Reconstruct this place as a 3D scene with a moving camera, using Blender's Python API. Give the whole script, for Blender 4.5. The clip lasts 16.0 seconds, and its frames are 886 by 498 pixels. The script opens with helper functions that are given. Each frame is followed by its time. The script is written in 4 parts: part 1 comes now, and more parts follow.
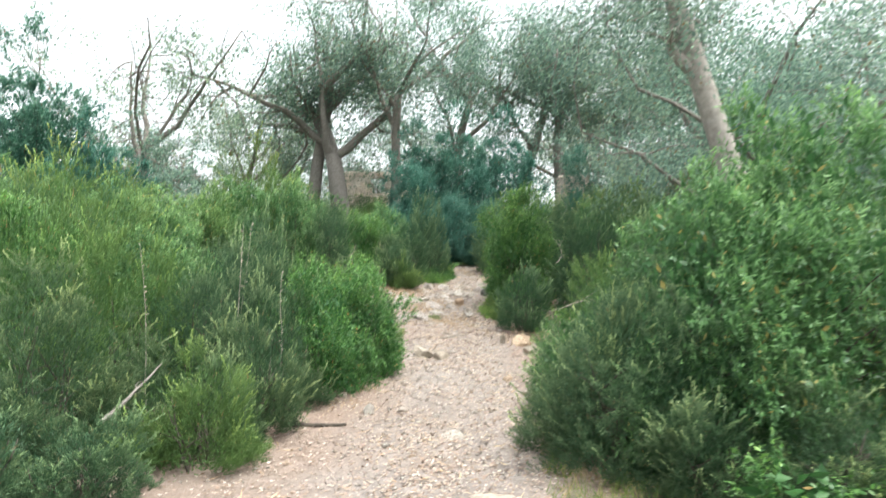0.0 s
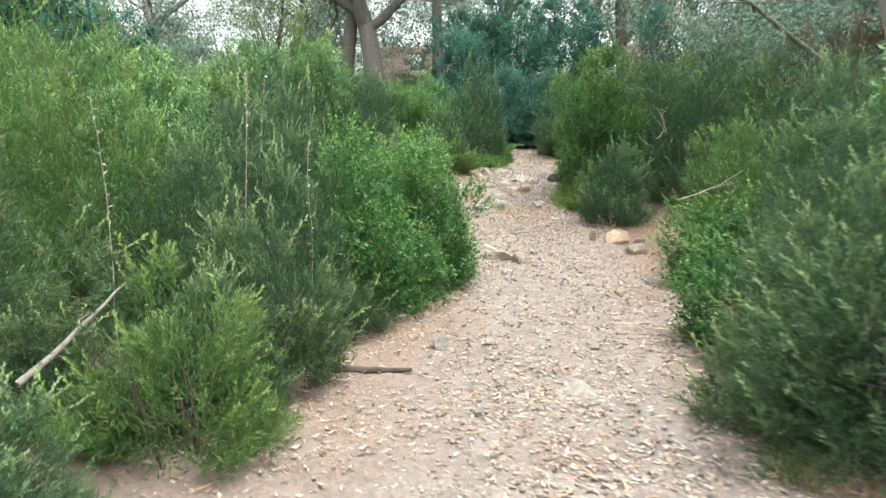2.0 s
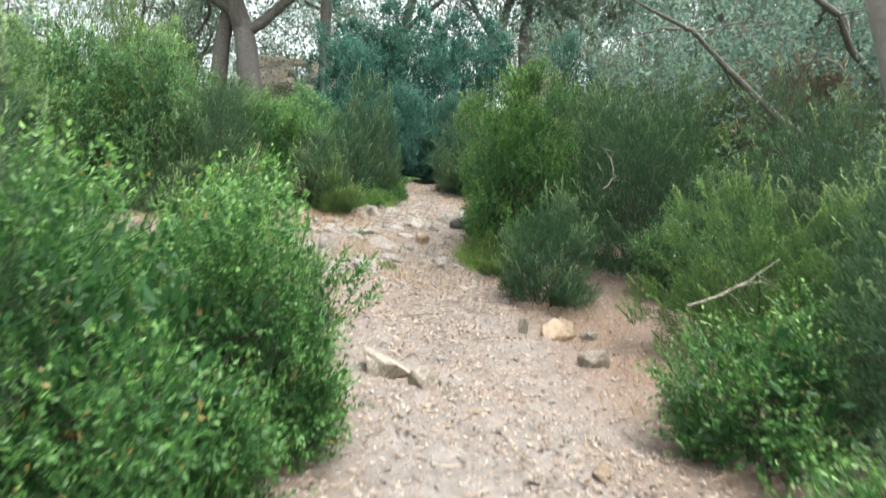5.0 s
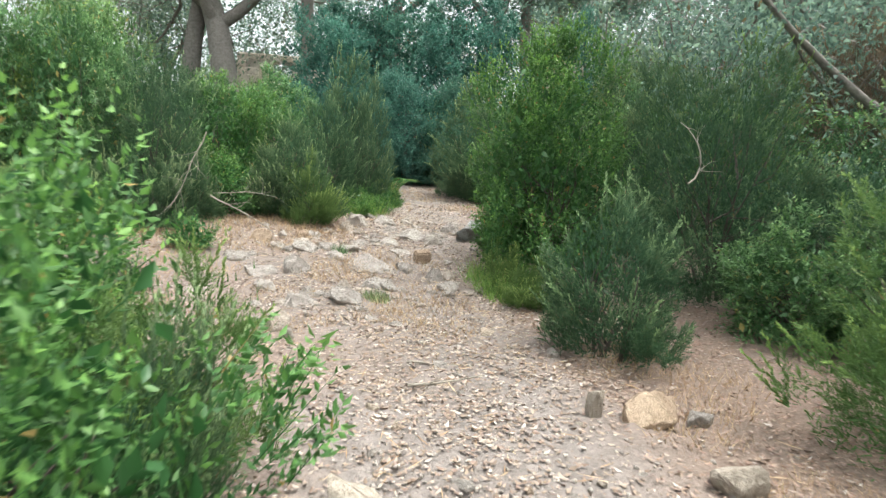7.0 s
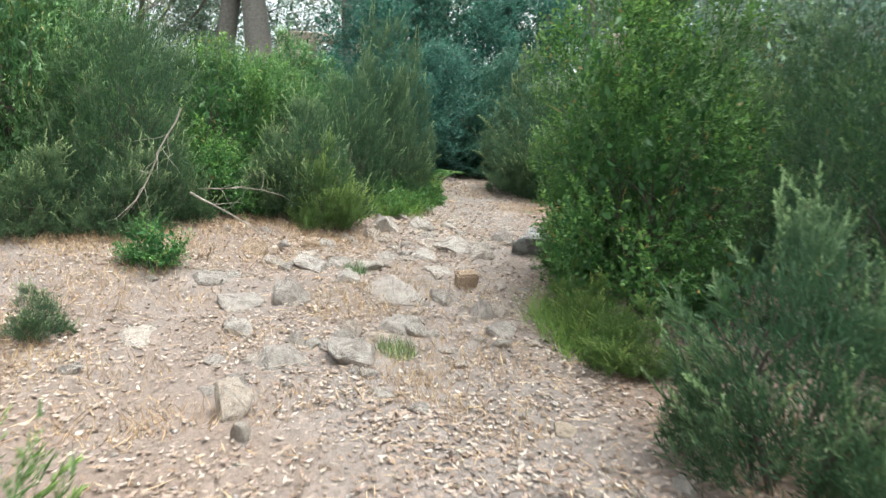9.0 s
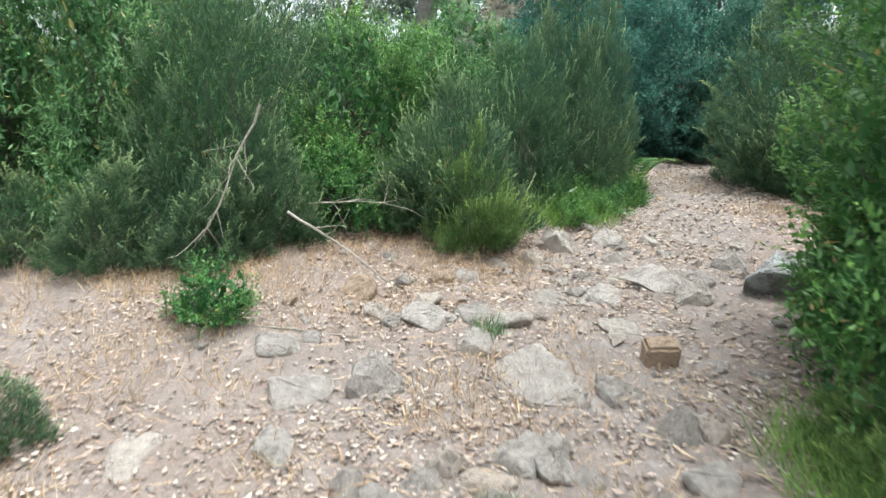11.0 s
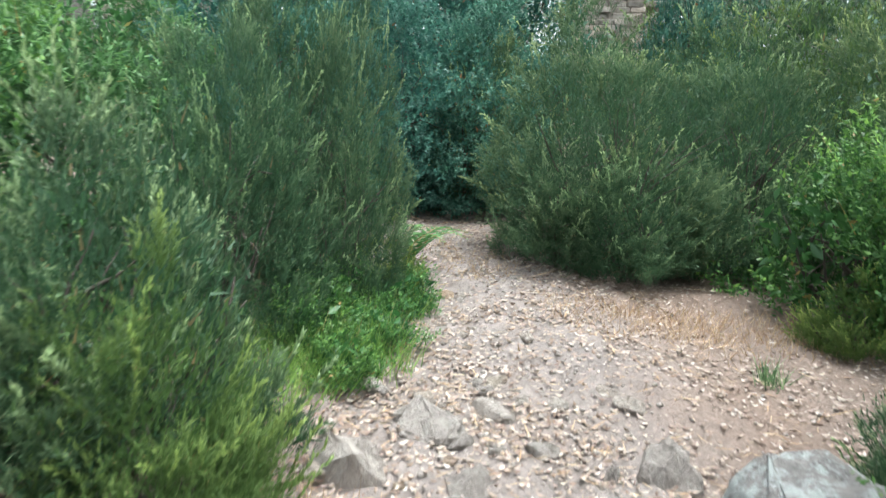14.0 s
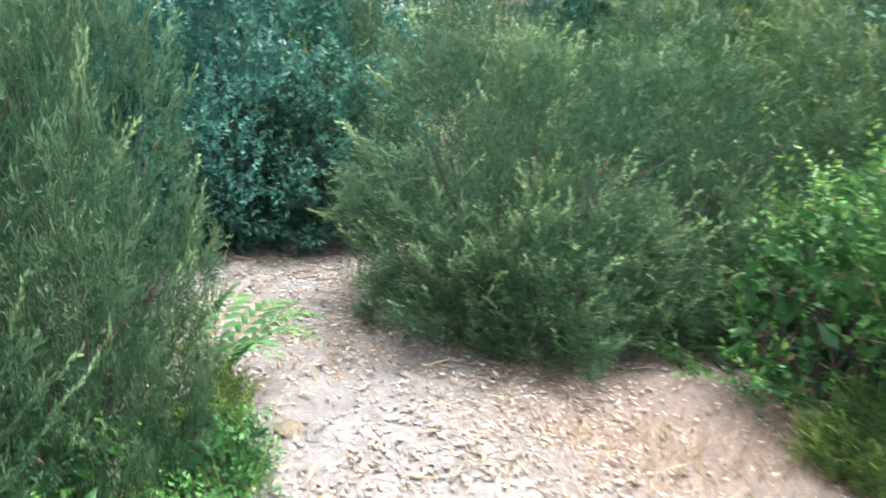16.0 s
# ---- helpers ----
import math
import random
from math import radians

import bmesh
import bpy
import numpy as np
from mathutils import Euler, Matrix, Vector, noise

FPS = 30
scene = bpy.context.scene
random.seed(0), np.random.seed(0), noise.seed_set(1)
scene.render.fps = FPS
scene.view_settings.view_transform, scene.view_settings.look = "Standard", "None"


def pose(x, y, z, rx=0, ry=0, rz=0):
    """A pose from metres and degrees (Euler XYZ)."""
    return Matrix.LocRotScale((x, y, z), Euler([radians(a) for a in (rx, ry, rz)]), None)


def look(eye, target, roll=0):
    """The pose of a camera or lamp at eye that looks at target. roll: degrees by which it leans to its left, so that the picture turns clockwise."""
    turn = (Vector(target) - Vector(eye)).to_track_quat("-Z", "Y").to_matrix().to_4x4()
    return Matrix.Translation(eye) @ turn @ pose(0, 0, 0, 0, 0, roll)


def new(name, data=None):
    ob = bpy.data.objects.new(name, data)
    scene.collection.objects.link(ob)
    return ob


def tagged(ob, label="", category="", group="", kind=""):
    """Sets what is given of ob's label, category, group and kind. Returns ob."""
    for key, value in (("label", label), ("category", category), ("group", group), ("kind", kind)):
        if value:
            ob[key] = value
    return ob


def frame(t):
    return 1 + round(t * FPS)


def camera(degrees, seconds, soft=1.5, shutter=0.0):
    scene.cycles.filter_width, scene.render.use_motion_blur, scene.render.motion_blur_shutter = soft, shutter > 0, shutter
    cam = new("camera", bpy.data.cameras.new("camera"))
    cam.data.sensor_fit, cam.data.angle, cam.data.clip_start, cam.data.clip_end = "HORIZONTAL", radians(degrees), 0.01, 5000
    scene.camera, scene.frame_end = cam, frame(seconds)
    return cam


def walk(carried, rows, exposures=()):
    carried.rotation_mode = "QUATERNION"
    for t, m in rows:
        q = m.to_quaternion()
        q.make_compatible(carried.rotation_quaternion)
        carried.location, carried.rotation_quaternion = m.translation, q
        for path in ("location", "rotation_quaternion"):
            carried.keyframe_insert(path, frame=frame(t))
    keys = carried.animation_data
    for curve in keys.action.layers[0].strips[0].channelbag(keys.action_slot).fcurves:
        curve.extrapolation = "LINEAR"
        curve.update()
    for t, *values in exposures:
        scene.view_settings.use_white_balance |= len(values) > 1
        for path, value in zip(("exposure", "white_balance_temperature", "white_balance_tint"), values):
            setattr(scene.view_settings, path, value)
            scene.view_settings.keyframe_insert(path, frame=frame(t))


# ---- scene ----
cam = camera(67.2, 16.0, 1.4, 0.5)
PATH = [  # seconds, eye, target, lean
    (0, (0.028, 0.564, 1.459), (0.023, 2.559, 1.592), 0.1),
    (0.5, (-0.051, 1.056, 1.457), (-0.115, 3.055, 1.435), 0.7),
    (1, (-0.191, 1.609, 1.465), (-0.193, 3.604, 1.315), 0.5),
    (1.5, (-0.273, 2.14, 1.385), (-0.293, 4.133, 1.219), -0.5),
    (2, (-0.425, 2.625, 1.4), (-0.533, 4.612, 1.203), -0.2),
    (2.5, (-0.609, 3.042, 1.443), (-0.442, 5.021, 1.211), -2.3),
    (3, (-0.61, 3.482, 1.421), (-0.453, 5.466, 1.22), -1.8),
    (3.5, (-0.578, 3.853, 1.456), (-0.448, 5.837, 1.234), -0.2),
    (4, (-0.576, 4.304, 1.574), (-0.299, 6.276, 1.393), 1.9),
    (4.5, (-0.483, 4.736, 1.559), (-0.215, 6.711, 1.392), 1.5),
    (5, (-0.391, 5.186, 1.68), (-0.16, 7.169, 1.561), 2.8),
    (5.2, (-0.364, 5.376, 1.695), (-0.139, 7.363, 1.652), 2.4),
    (7.3, (-0.246, 7.42, 1.683), (0.002, 9.402, 1.582), 1.8),
    (7.5, (-0.204, 7.562, 1.664), (-0.027, 9.552, 1.572), 2.8),
    (8, (-0.157, 7.967, 1.706), (-0.035, 9.961, 1.617), 2.0),
    (8.2, (-0.173, 8.153, 1.714), (-0.005, 10.144, 1.624), 2.2),
    (10.3, (0.206, 9.985, 2.069), (-0.119, 11.943, 1.823), 2.8),
    (10.5, (0.245, 10.162, 2.067), (-0.18, 12.105, 1.85), 2.6),
    (11, (0.176, 10.514, 2.113), (-0.374, 12.42, 1.859), 1.1),
    (11.5, (-0.044, 10.907, 2.272), (-0.358, 12.864, 2.005), 0.2),
    (12, (-0.199, 11.256, 2.31), (-0.505, 13.23, 2.215), 0.4),
    (12.5, (-0.314, 11.671, 2.334), (-0.354, 13.665, 2.194), 0.9),
    (13, (-0.492, 12.135, 2.362), (-0.198, 14.104, 2.178), 0.6),
    (13.5, (-0.573, 12.559, 2.412), (-0.127, 14.505, 2.299), 0.4),
    (14, (-0.545, 12.99, 2.516), (-0.063, 14.918, 2.292), 1.6),
    (14.5, (-0.51, 13.354, 2.626), (0.212, 15.209, 2.428), 0.8),
    (15, (-0.374, 13.758, 2.691), (0.589, 15.501, 2.505), 0.2),
    (15.5, (-0.206, 14.108, 2.811), (0.773, 15.823, 2.496), 1.6),
    (16, (-0.14, 14.42, 2.86), (0.745, 16.178, 2.515), 1.9),
]
walk(cam, [(t, look(eye, target, roll)) for t, eye, target, roll in PATH],
     [(0.0, 1.86, 6500, 4), (0.5, 1.84, 6850, 4), (1.0, 1.8, 7000, 4), (1.5, 1.8, 6600, 4), (5.0, 1.8, 6450, 4), (8.0, 1.74, 6500, 4), (10.5, 1.78, 6100, 3), (11.5, 1.68, 6100, 3), (12.5, 1.62, 6100, 2), (13.5, 1.66, 6300, 3), (14.0, 1.94, 6050, 4), (14.5, 2.06, 6000, 5), (15.0, 2.0, 5950, 5), (15.5, 2.27, 5900, 5), (16.0, 2.52, 5900, 5)])

# ---- world and sun: a bright, hazy overcast day ----
world = bpy.data.worlds.new("overcast")
scene.world = world
world.use_nodes = True
wn, wl = world.node_tree.nodes, world.node_tree.links
sky = wn.new("ShaderNodeTexSky")
sky.sky_type = "NISHITA"
sky.sun_disc = False
sky.sun_elevation, sky.sun_rotation = radians(74), radians(116)
sky.air_density, sky.dust_density, sky.ozone_density = 1.0, 5.0, 1.0
pale = wn.new("ShaderNodeHueSaturation")
pale.inputs["Saturation"].default_value = 0.22
wl.new(sky.outputs["Color"], pale.inputs["Color"])
wl.new(pale.outputs["Color"], wn["Background"].inputs["Color"])
wn["Background"].inputs["Strength"].default_value = 0.15
sun = new("sun", bpy.data.lights.new("sun", "SUN"))
sun.data.energy, sun.data.angle, sun.data.color = 1.05, radians(25), (1.0, 0.96, 0.9)
sun.matrix_world = look((2.0, -1.0, 7.9), (0, 0, 0))
scene.view_settings.exposure = 1.85

# ---- materials ----


def nodes_of(name):
    m = bpy.data.materials.new(name)
    m.use_nodes = True
    nt = m.node_tree
    return m, nt.nodes, nt.links, nt.nodes["Principled BSDF"]


def ramp(n, stops):
    r = n.new("ShaderNodeValToRGB")
    e = r.color_ramp.elements
    while len(e) < len(stops):
        e.new(0.5)
    for el, (p, c) in zip(e, stops):
        el.position, el.color = p, (*c, 1)
    return r


def noise_tex(n, l, scale, detail=4.0, rough=0.6, kind="Object"):
    tc = n.new("ShaderNodeTexCoord")
    t = n.new("ShaderNodeTexNoise")
    t.inputs["Scale"].default_value, t.inputs["Detail"].default_value = scale, detail
    t.inputs["Roughness"].default_value = rough
    l.new(tc.outputs[kind], t.inputs["Vector"])
    return t


def mixed(n, l, fac, a, b, how="MIX"):
    m = n.new("ShaderNodeMix")
    m.data_type, m.blend_type = "RGBA", how
    for value, k in ((fac, 0), (a, 6), (b, 7)):
        if hasattr(value, "links"):
            l.new(value, m.inputs[k])
        elif k:
            m.inputs[k].default_value = (*value, 1)
        else:
            m.inputs[k].default_value = value
    return m.outputs[2]


def bumped(n, l, b, height, strength, distance):
    k = n.new("ShaderNodeBump")
    k.inputs["Strength"].default_value, k.inputs["Distance"].default_value = strength, distance
    l.new(height, k.inputs["Height"])
    l.new(k.outputs["Normal"], b.inputs["Normal"])


def leaf_material(name, deep, young, dead=None, rough=0.5, through_light=0.28, dead_share=0.02, uneven=1.0):
    """Foliage: dark to pale by tone, which on shrubs mixes young tips with painted shade; a few dead ones; light passes
    through.
    """
    m, n, l, b = nodes_of(name)
    at = n.new("ShaderNodeAttribute")
    at.attribute_name = "leaf_tone"
    geo = n.new("ShaderNodeNewGeometry")
    info = n.new("ShaderNodeObjectInfo")
    mid = tuple(0.6 * a + 0.4 * c for a, c in zip(deep, young))
    r1 = ramp(n, [(0.0, deep), (0.55, mid), (1.0, young)])
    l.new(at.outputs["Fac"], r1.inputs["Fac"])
    u = uneven
    shade = ramp(n, [(0.0, (1 - 0.38 * u, 1 - 0.34 * u, 1 - 0.38 * u)), (0.5, (1, 1, 1)), (1.0, (1 + 0.38 * u, 1 + 0.3 * u, 1 + 0.15 * u))])
    l.new(geo.outputs["Random Per Island"], shade.inputs["Fac"])
    c = mixed(n, l, 1.0, r1.outputs["Color"], shade.outputs["Color"], "MULTIPLY")
    plant = ramp(n, [(0.0, (0.86, 0.95, 0.92)), (0.5, (1, 1, 1)), (1.0, (1.2, 1.08, 0.95))])
    l.new(info.outputs["Random"], plant.inputs["Fac"])
    c = mixed(n, l, 1.0, c, plant.outputs["Color"], "MULTIPLY")
    if dead:
        pick = n.new("ShaderNodeMath")
        pick.operation = "LESS_THAN"
        pick.inputs[1].default_value = dead_share
        l.new(geo.outputs["Random Per Island"], pick.inputs[0])
        c = mixed(n, l, pick.outputs[0], c, dead)
    l.new(c, b.inputs["Base Color"])
    b.inputs["Roughness"].default_value = rough
    b.inputs["Specular IOR Level"].default_value = 0.4
    t = n.new("ShaderNodeBsdfTranslucent")
    l.new(c, t.inputs["Color"])
    mx = n.new("ShaderNodeMixShader")
    mx.inputs[0].default_value = through_light
    l.new(b.outputs[0], mx.inputs[1])
    l.new(t.outputs[0], mx.inputs[2])
    l.new(mx.outputs[0], n["Material Output"].inputs["Surface"])
    return m


def bark_material(name, dark, light, scale=14):
    m, n, l, b = nodes_of(name)
    t = noise_tex(n, l, scale, 6, 0.65)
    r = ramp(n, [(0.3, dark), (0.7, light)])
    l.new(t.outputs["Fac"], r.inputs["Fac"])
    big = noise_tex(n, l, scale * 0.15, 2)
    c = mixed(n, l, big.outputs["Fac"], r.outputs["Color"], tuple(0.7 * (a + c) / 2 for a, c in zip(dark, light)))
    l.new(c, b.inputs["Base Color"])
    b.inputs["Roughness"].default_value = 0.9
    bumped(n, l, b, t.outputs["Fac"], 0.8, 0.02)
    return m


def stone_material(name, low, high, lichen=(0.5, 0.52, 0.45), amount=0.35, edge=0.52):
    m, n, l, b = nodes_of(name)
    t = noise_tex(n, l, 9, 8, 0.65)
    r = ramp(n, [(0.3, tuple(0.78 * c for c in low)), (0.48, tuple(0.5 * (a + c) for a, c in zip(low, high))), (0.68, high)])
    l.new(t.outputs["Fac"], r.inputs["Fac"])
    info = n.new("ShaderNodeObjectInfo")
    geo = n.new("ShaderNodeNewGeometry")
    tone = ramp(n, [(0.0, (0.78, 0.76, 0.76)), (0.5, (1, 1, 1)), (1.0, (1.2, 1.1, 1.0))])
    add = n.new("ShaderNodeMath")
    add.operation = "ADD"
    l.new(info.outputs["Random"], add.inputs[0])
    l.new(geo.outputs["Random Per Island"], add.inputs[1])
    half = n.new("ShaderNodeMath")
    half.operation = "MULTIPLY"
    half.inputs[1].default_value = 0.5
    l.new(add.outputs[0], half.inputs[0])
    l.new(half.outputs[0], tone.inputs["Fac"])
    c = mixed(n, l, 1.0, r.outputs["Color"], tone.outputs["Color"], "MULTIPLY")
    v = noise_tex(n, l, 5.5, 6, 0.75)
    lr = ramp(n, [(edge, (0, 0, 0)), (edge + 0.09, (amount, amount, amount))])
    l.new(v.outputs["Fac"], lr.inputs["Fac"])
    c = mixed(n, l, lr.outputs["Color"], c, lichen)
    l.new(c, b.inputs["Base Color"])
    b.inputs["Roughness"].default_value = 0.88
    fine = noise_tex(n, l, 45, 4, 0.7)
    bumped(n, l, b, fine.outputs["Fac"], 0.9, 0.03)
    return m


def litter_material(name, stops, rough=0.7):
    m, n, l, b = nodes_of(name)
    geo = n.new("ShaderNodeNewGeometry")
    r = ramp(n, stops)
    l.new(geo.outputs["Random Per Island"], r.inputs["Fac"])
    t = noise_tex(n, l, 60, 3)
    c = mixed(n, l, 0.25, r.outputs["Color"], t.outputs["Color"], "SOFT_LIGHT")
    l.new(c, b.inputs["Base Color"])
    b.inputs["Roughness"].default_value = rough
    return m


# Heather's dark end is set for shaded interiors, its pale end for lit tips.
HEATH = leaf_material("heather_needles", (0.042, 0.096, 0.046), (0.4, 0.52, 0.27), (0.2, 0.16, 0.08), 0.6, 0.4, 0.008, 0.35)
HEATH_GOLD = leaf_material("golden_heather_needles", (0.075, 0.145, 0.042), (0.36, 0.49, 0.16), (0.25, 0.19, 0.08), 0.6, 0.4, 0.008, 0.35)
DRY_HEATH = leaf_material("withered_heather_needles", (0.12, 0.1, 0.08), (0.38, 0.31, 0.235), (0.2, 0.16, 0.08), 0.7, 0.3, 0.01, 0.4)
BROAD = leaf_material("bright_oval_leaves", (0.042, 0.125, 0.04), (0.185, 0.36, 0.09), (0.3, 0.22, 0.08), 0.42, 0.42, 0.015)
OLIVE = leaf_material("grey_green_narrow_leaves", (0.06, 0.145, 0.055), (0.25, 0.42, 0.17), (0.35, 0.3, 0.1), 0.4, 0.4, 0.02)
# Holm and crown leaves are paled and blued: haze put into their colour.
HOLM = leaf_material("dark_holm_leaves", (0.045, 0.138, 0.112), (0.12, 0.265, 0.215), (0.16, 0.1, 0.05), 0.4, 0.5, 0.01)
CROWN = leaf_material("cork_oak_leaves", (0.14, 0.22, 0.19), (0.23, 0.34, 0.265), (0.2, 0.15, 0.08), 0.45, 0.6, 0.02)
FERN = leaf_material("fern_fronds", (0.045, 0.13, 0.04), (0.11, 0.24, 0.07), (0.3, 0.2, 0.08), 0.5, 0.35, 0.02)
LUSH = leaf_material("lush_grass_blades", (0.11, 0.24, 0.06), (0.28, 0.45, 0.13), (0.4, 0.34, 0.16), 0.5, 0.4, 0.06)
GREENGRASS = leaf_material("green_grass_blades", (0.08, 0.15, 0.03), (0.22, 0.3, 0.07), (0.42, 0.34, 0.16), 0.5, 0.3, 0.25)
BARK = bark_material("grey_bark", (0.1, 0.09, 0.08), (0.33, 0.3, 0.27))
PALE_BARK = bark_material("pale_bark", (0.2, 0.18, 0.16), (0.48, 0.44, 0.4), 9)
TWIG = bark_material("shrub_stem_bark", (0.04, 0.032, 0.026), (0.12, 0.1, 0.08), 30)
DEADWOOD = bark_material("bleached_deadwood", (0.22, 0.19, 0.15), (0.5, 0.46, 0.4), 40)
STONE = stone_material("grey_schist", (0.3, 0.268, 0.243), (0.46, 0.415, 0.376), (0.48, 0.46, 0.42))
STONE_WARM = stone_material("tan_sandstone", (0.27, 0.2, 0.145), (0.46, 0.36, 0.275), (0.45, 0.36, 0.28), 0.15)
STONE_PALE = stone_material("pale_limestone", (0.36, 0.3, 0.24), (0.52, 0.46, 0.39), (0.5, 0.44, 0.36), 0.1)
LICHEN_STONE = stone_material("lichened_boulder", (0.14, 0.13, 0.125), (0.27, 0.255, 0.24), (0.4, 0.43, 0.42), 0.8, 0.47)
STONE_ORANGE = stone_material("orange_sandstone", (0.36, 0.25, 0.17), (0.5, 0.38, 0.28), (0.44, 0.34, 0.25), 0.12)
FRESH_FACE = stone_material("freshly_split_face", (0.62, 0.45, 0.31), (0.78, 0.62, 0.47), (0.7, 0.55, 0.42), 0.1)
QUARTZ = stone_material("white_quartz", (0.5, 0.46, 0.41), (0.7, 0.66, 0.6), (0.6, 0.56, 0.5), 0.1)
MASONRY = stone_material("ruin_masonry", (0.46, 0.4, 0.35), (0.68, 0.61, 0.54), (0.55, 0.5, 0.45), 0.2)
BRICK = stone_material("old_ruin_brick", (0.34, 0.29, 0.25), (0.52, 0.46, 0.41), (0.42, 0.38, 0.34), 0.3)
LITTER = litter_material("dry_leaf_litter", [(0.0, (0.15, 0.1, 0.074)), (0.35, (0.24, 0.172, 0.13)), (0.7, (0.3, 0.232, 0.186)), (0.92, (0.38, 0.317, 0.27)), (1.0, (0.5, 0.455, 0.405))])
PALE_LITTER = litter_material("pale_leaf_litter", [(0.0, (0.25, 0.185, 0.145)), (0.5, (0.37, 0.297, 0.24)), (1.0, (0.49, 0.425, 0.36))])
RUSSET = litter_material("rust_brown_needles", [(0.0, (0.13, 0.075, 0.052)), (0.5, (0.25, 0.155, 0.112)), (1.0, (0.38, 0.27, 0.205))])
STRAW = litter_material("dry_grass_straw", [(0.0, (0.25, 0.15, 0.08)), (0.5, (0.4, 0.27, 0.15)), (1.0, (0.52, 0.4, 0.25))])


def soil_material():
    m, n, l, b = nodes_of("dusty_trail_soil")
    big = noise_tex(n, l, 0.9, 4, 0.6)
    mid = noise_tex(n, l, 7, 6, 0.65)
    fine = noise_tex(n, l, 60, 5, 0.7)
    dust = ramp(n, [(0.3, (0.15, 0.129, 0.119)), (0.7, (0.252, 0.224, 0.211))])
    l.new(mid.outputs["Fac"], dust.inputs["Fac"])
    rust = ramp(n, [(0.3, (0.14, 0.1, 0.08)), (0.7, (0.25, 0.19, 0.157))])
    l.new(fine.outputs["Fac"], rust.inputs["Fac"])
    at = n.new("ShaderNodeAttribute")
    at.attribute_name = "litter"
    add = n.new("ShaderNodeMath")
    add.operation = "ADD"
    l.new(at.outputs["Fac"], add.inputs[0])
    sc = n.new("ShaderNodeMath")
    sc.operation = "MULTIPLY_ADD"
    sc.inputs[1].default_value, sc.inputs[2].default_value = 1.6, -0.8
    l.new(big.outputs["Fac"], sc.inputs[0])
    l.new(sc.outputs[0], add.inputs[1])
    add.use_clamp = True
    c = mixed(n, l, add.outputs[0], dust.outputs["Color"], rust.outputs["Color"])
    vor = n.new("ShaderNodeTexVoronoi")
    vor.inputs["Scale"].default_value = 55
    tc = n.new("ShaderNodeTexCoord")
    l.new(tc.outputs["Object"], vor.inputs["Vector"])
    grit = ramp(n, [(0.0, (0.62, 0.6, 0.58)), (1.0, (1.35, 1.3, 1.25))])
    l.new(vor.outputs["Color"], grit.inputs["Fac"])
    c = mixed(n, l, 0.55, c, grit.outputs["Color"], "MULTIPLY")
    l.new(c, b.inputs["Base Color"])
    b.inputs["Roughness"].default_value = 0.95
    bumped(n, l, b, fine.outputs["Fac"], 0.7, 0.02)
    return m


SOIL = soil_material()

# ---- mesh helpers ----
rng = np.random.default_rng(7)


def unit(v):
    return v / np.maximum(np.linalg.norm(v, axis=-1, keepdims=True), 1e-9)


def mesh_np(name, verts, tris, material, leaf_tone=None, attr="leaf_tone", smooth=False):
    me = bpy.data.meshes.new(name)
    verts, tris = np.asarray(verts, np.float32), np.asarray(tris, np.int32)
    me.vertices.add(len(verts))
    me.vertices.foreach_set("co", verts.ravel())
    me.loops.add(tris.size)
    me.loops.foreach_set("vertex_index", tris.ravel())
    me.polygons.add(len(tris))
    me.polygons.foreach_set("loop_start", np.arange(0, tris.size, tris.shape[1], dtype=np.int32))
    if leaf_tone is not None:
        me.attributes.new(attr, "FLOAT", "POINT").data.foreach_set("value", np.asarray(leaf_tone, np.float32))
    me.update(calc_edges=True)
    me.validate()
    if smooth:
        me.shade_smooth()
    me.materials.append(material)
    return me


def part(name, data, parent, label=""):
    ob = new(name, data)
    ob.parent = parent
    return tagged(ob, label)


def thing(name, m, label, category, group="", kind=""):
    ob = new(name)
    ob.empty_display_size = 0.1
    ob.matrix_basis = m
    return tagged(ob, label, category, group, kind)


def joined(chunks):
    """Chunks of (verts, tris, age) as one."""
    vs, ts, leaf_tones, k = [], [], [], 0
    for v, t, a in chunks:
        vs.append(v), ts.append(t + k), leaf_tones.append(a)
        k += len(v)
    return np.concatenate(vs), np.concatenate(ts), np.concatenate(leaf_tones)


def kite_leaves(p, d, s, length, width, leaf_tone, fold=0.25):
    """Leaves as folded kites of two triangles: base p, direction d, sideways s."""
    n = len(p)
    nrm = unit(np.cross(d, s))
    mid = p + d * (length * 0.45)[:, None]
    w = s * (width / 2)[:, None]
    lift = nrm * (width * fold)[:, None]
    v = np.stack([p, mid - w + lift, p + d * length[:, None], mid + w + lift], 1).reshape(-1, 3)
    i = np.arange(n)[:, None] * 4
    t = np.concatenate([i + [0, 2, 1], i + [0, 3, 2]], 1).reshape(-1, 3)
    return v, t, np.repeat(leaf_tone, 4)


def needles(p, d, s, length, width, leaf_tone):
    """Slim single triangles."""
    n = len(p)
    w = s * (width / 2)[:, None]
    v = np.stack([p - w, p + w, p + d * length[:, None]], 1).reshape(-1, 3)
    return v, np.arange(3 * n).reshape(-1, 3), np.repeat(leaf_tone, 3)


def side_of(d):
    return unit(np.cross(d, rng.normal(size=d.shape)))


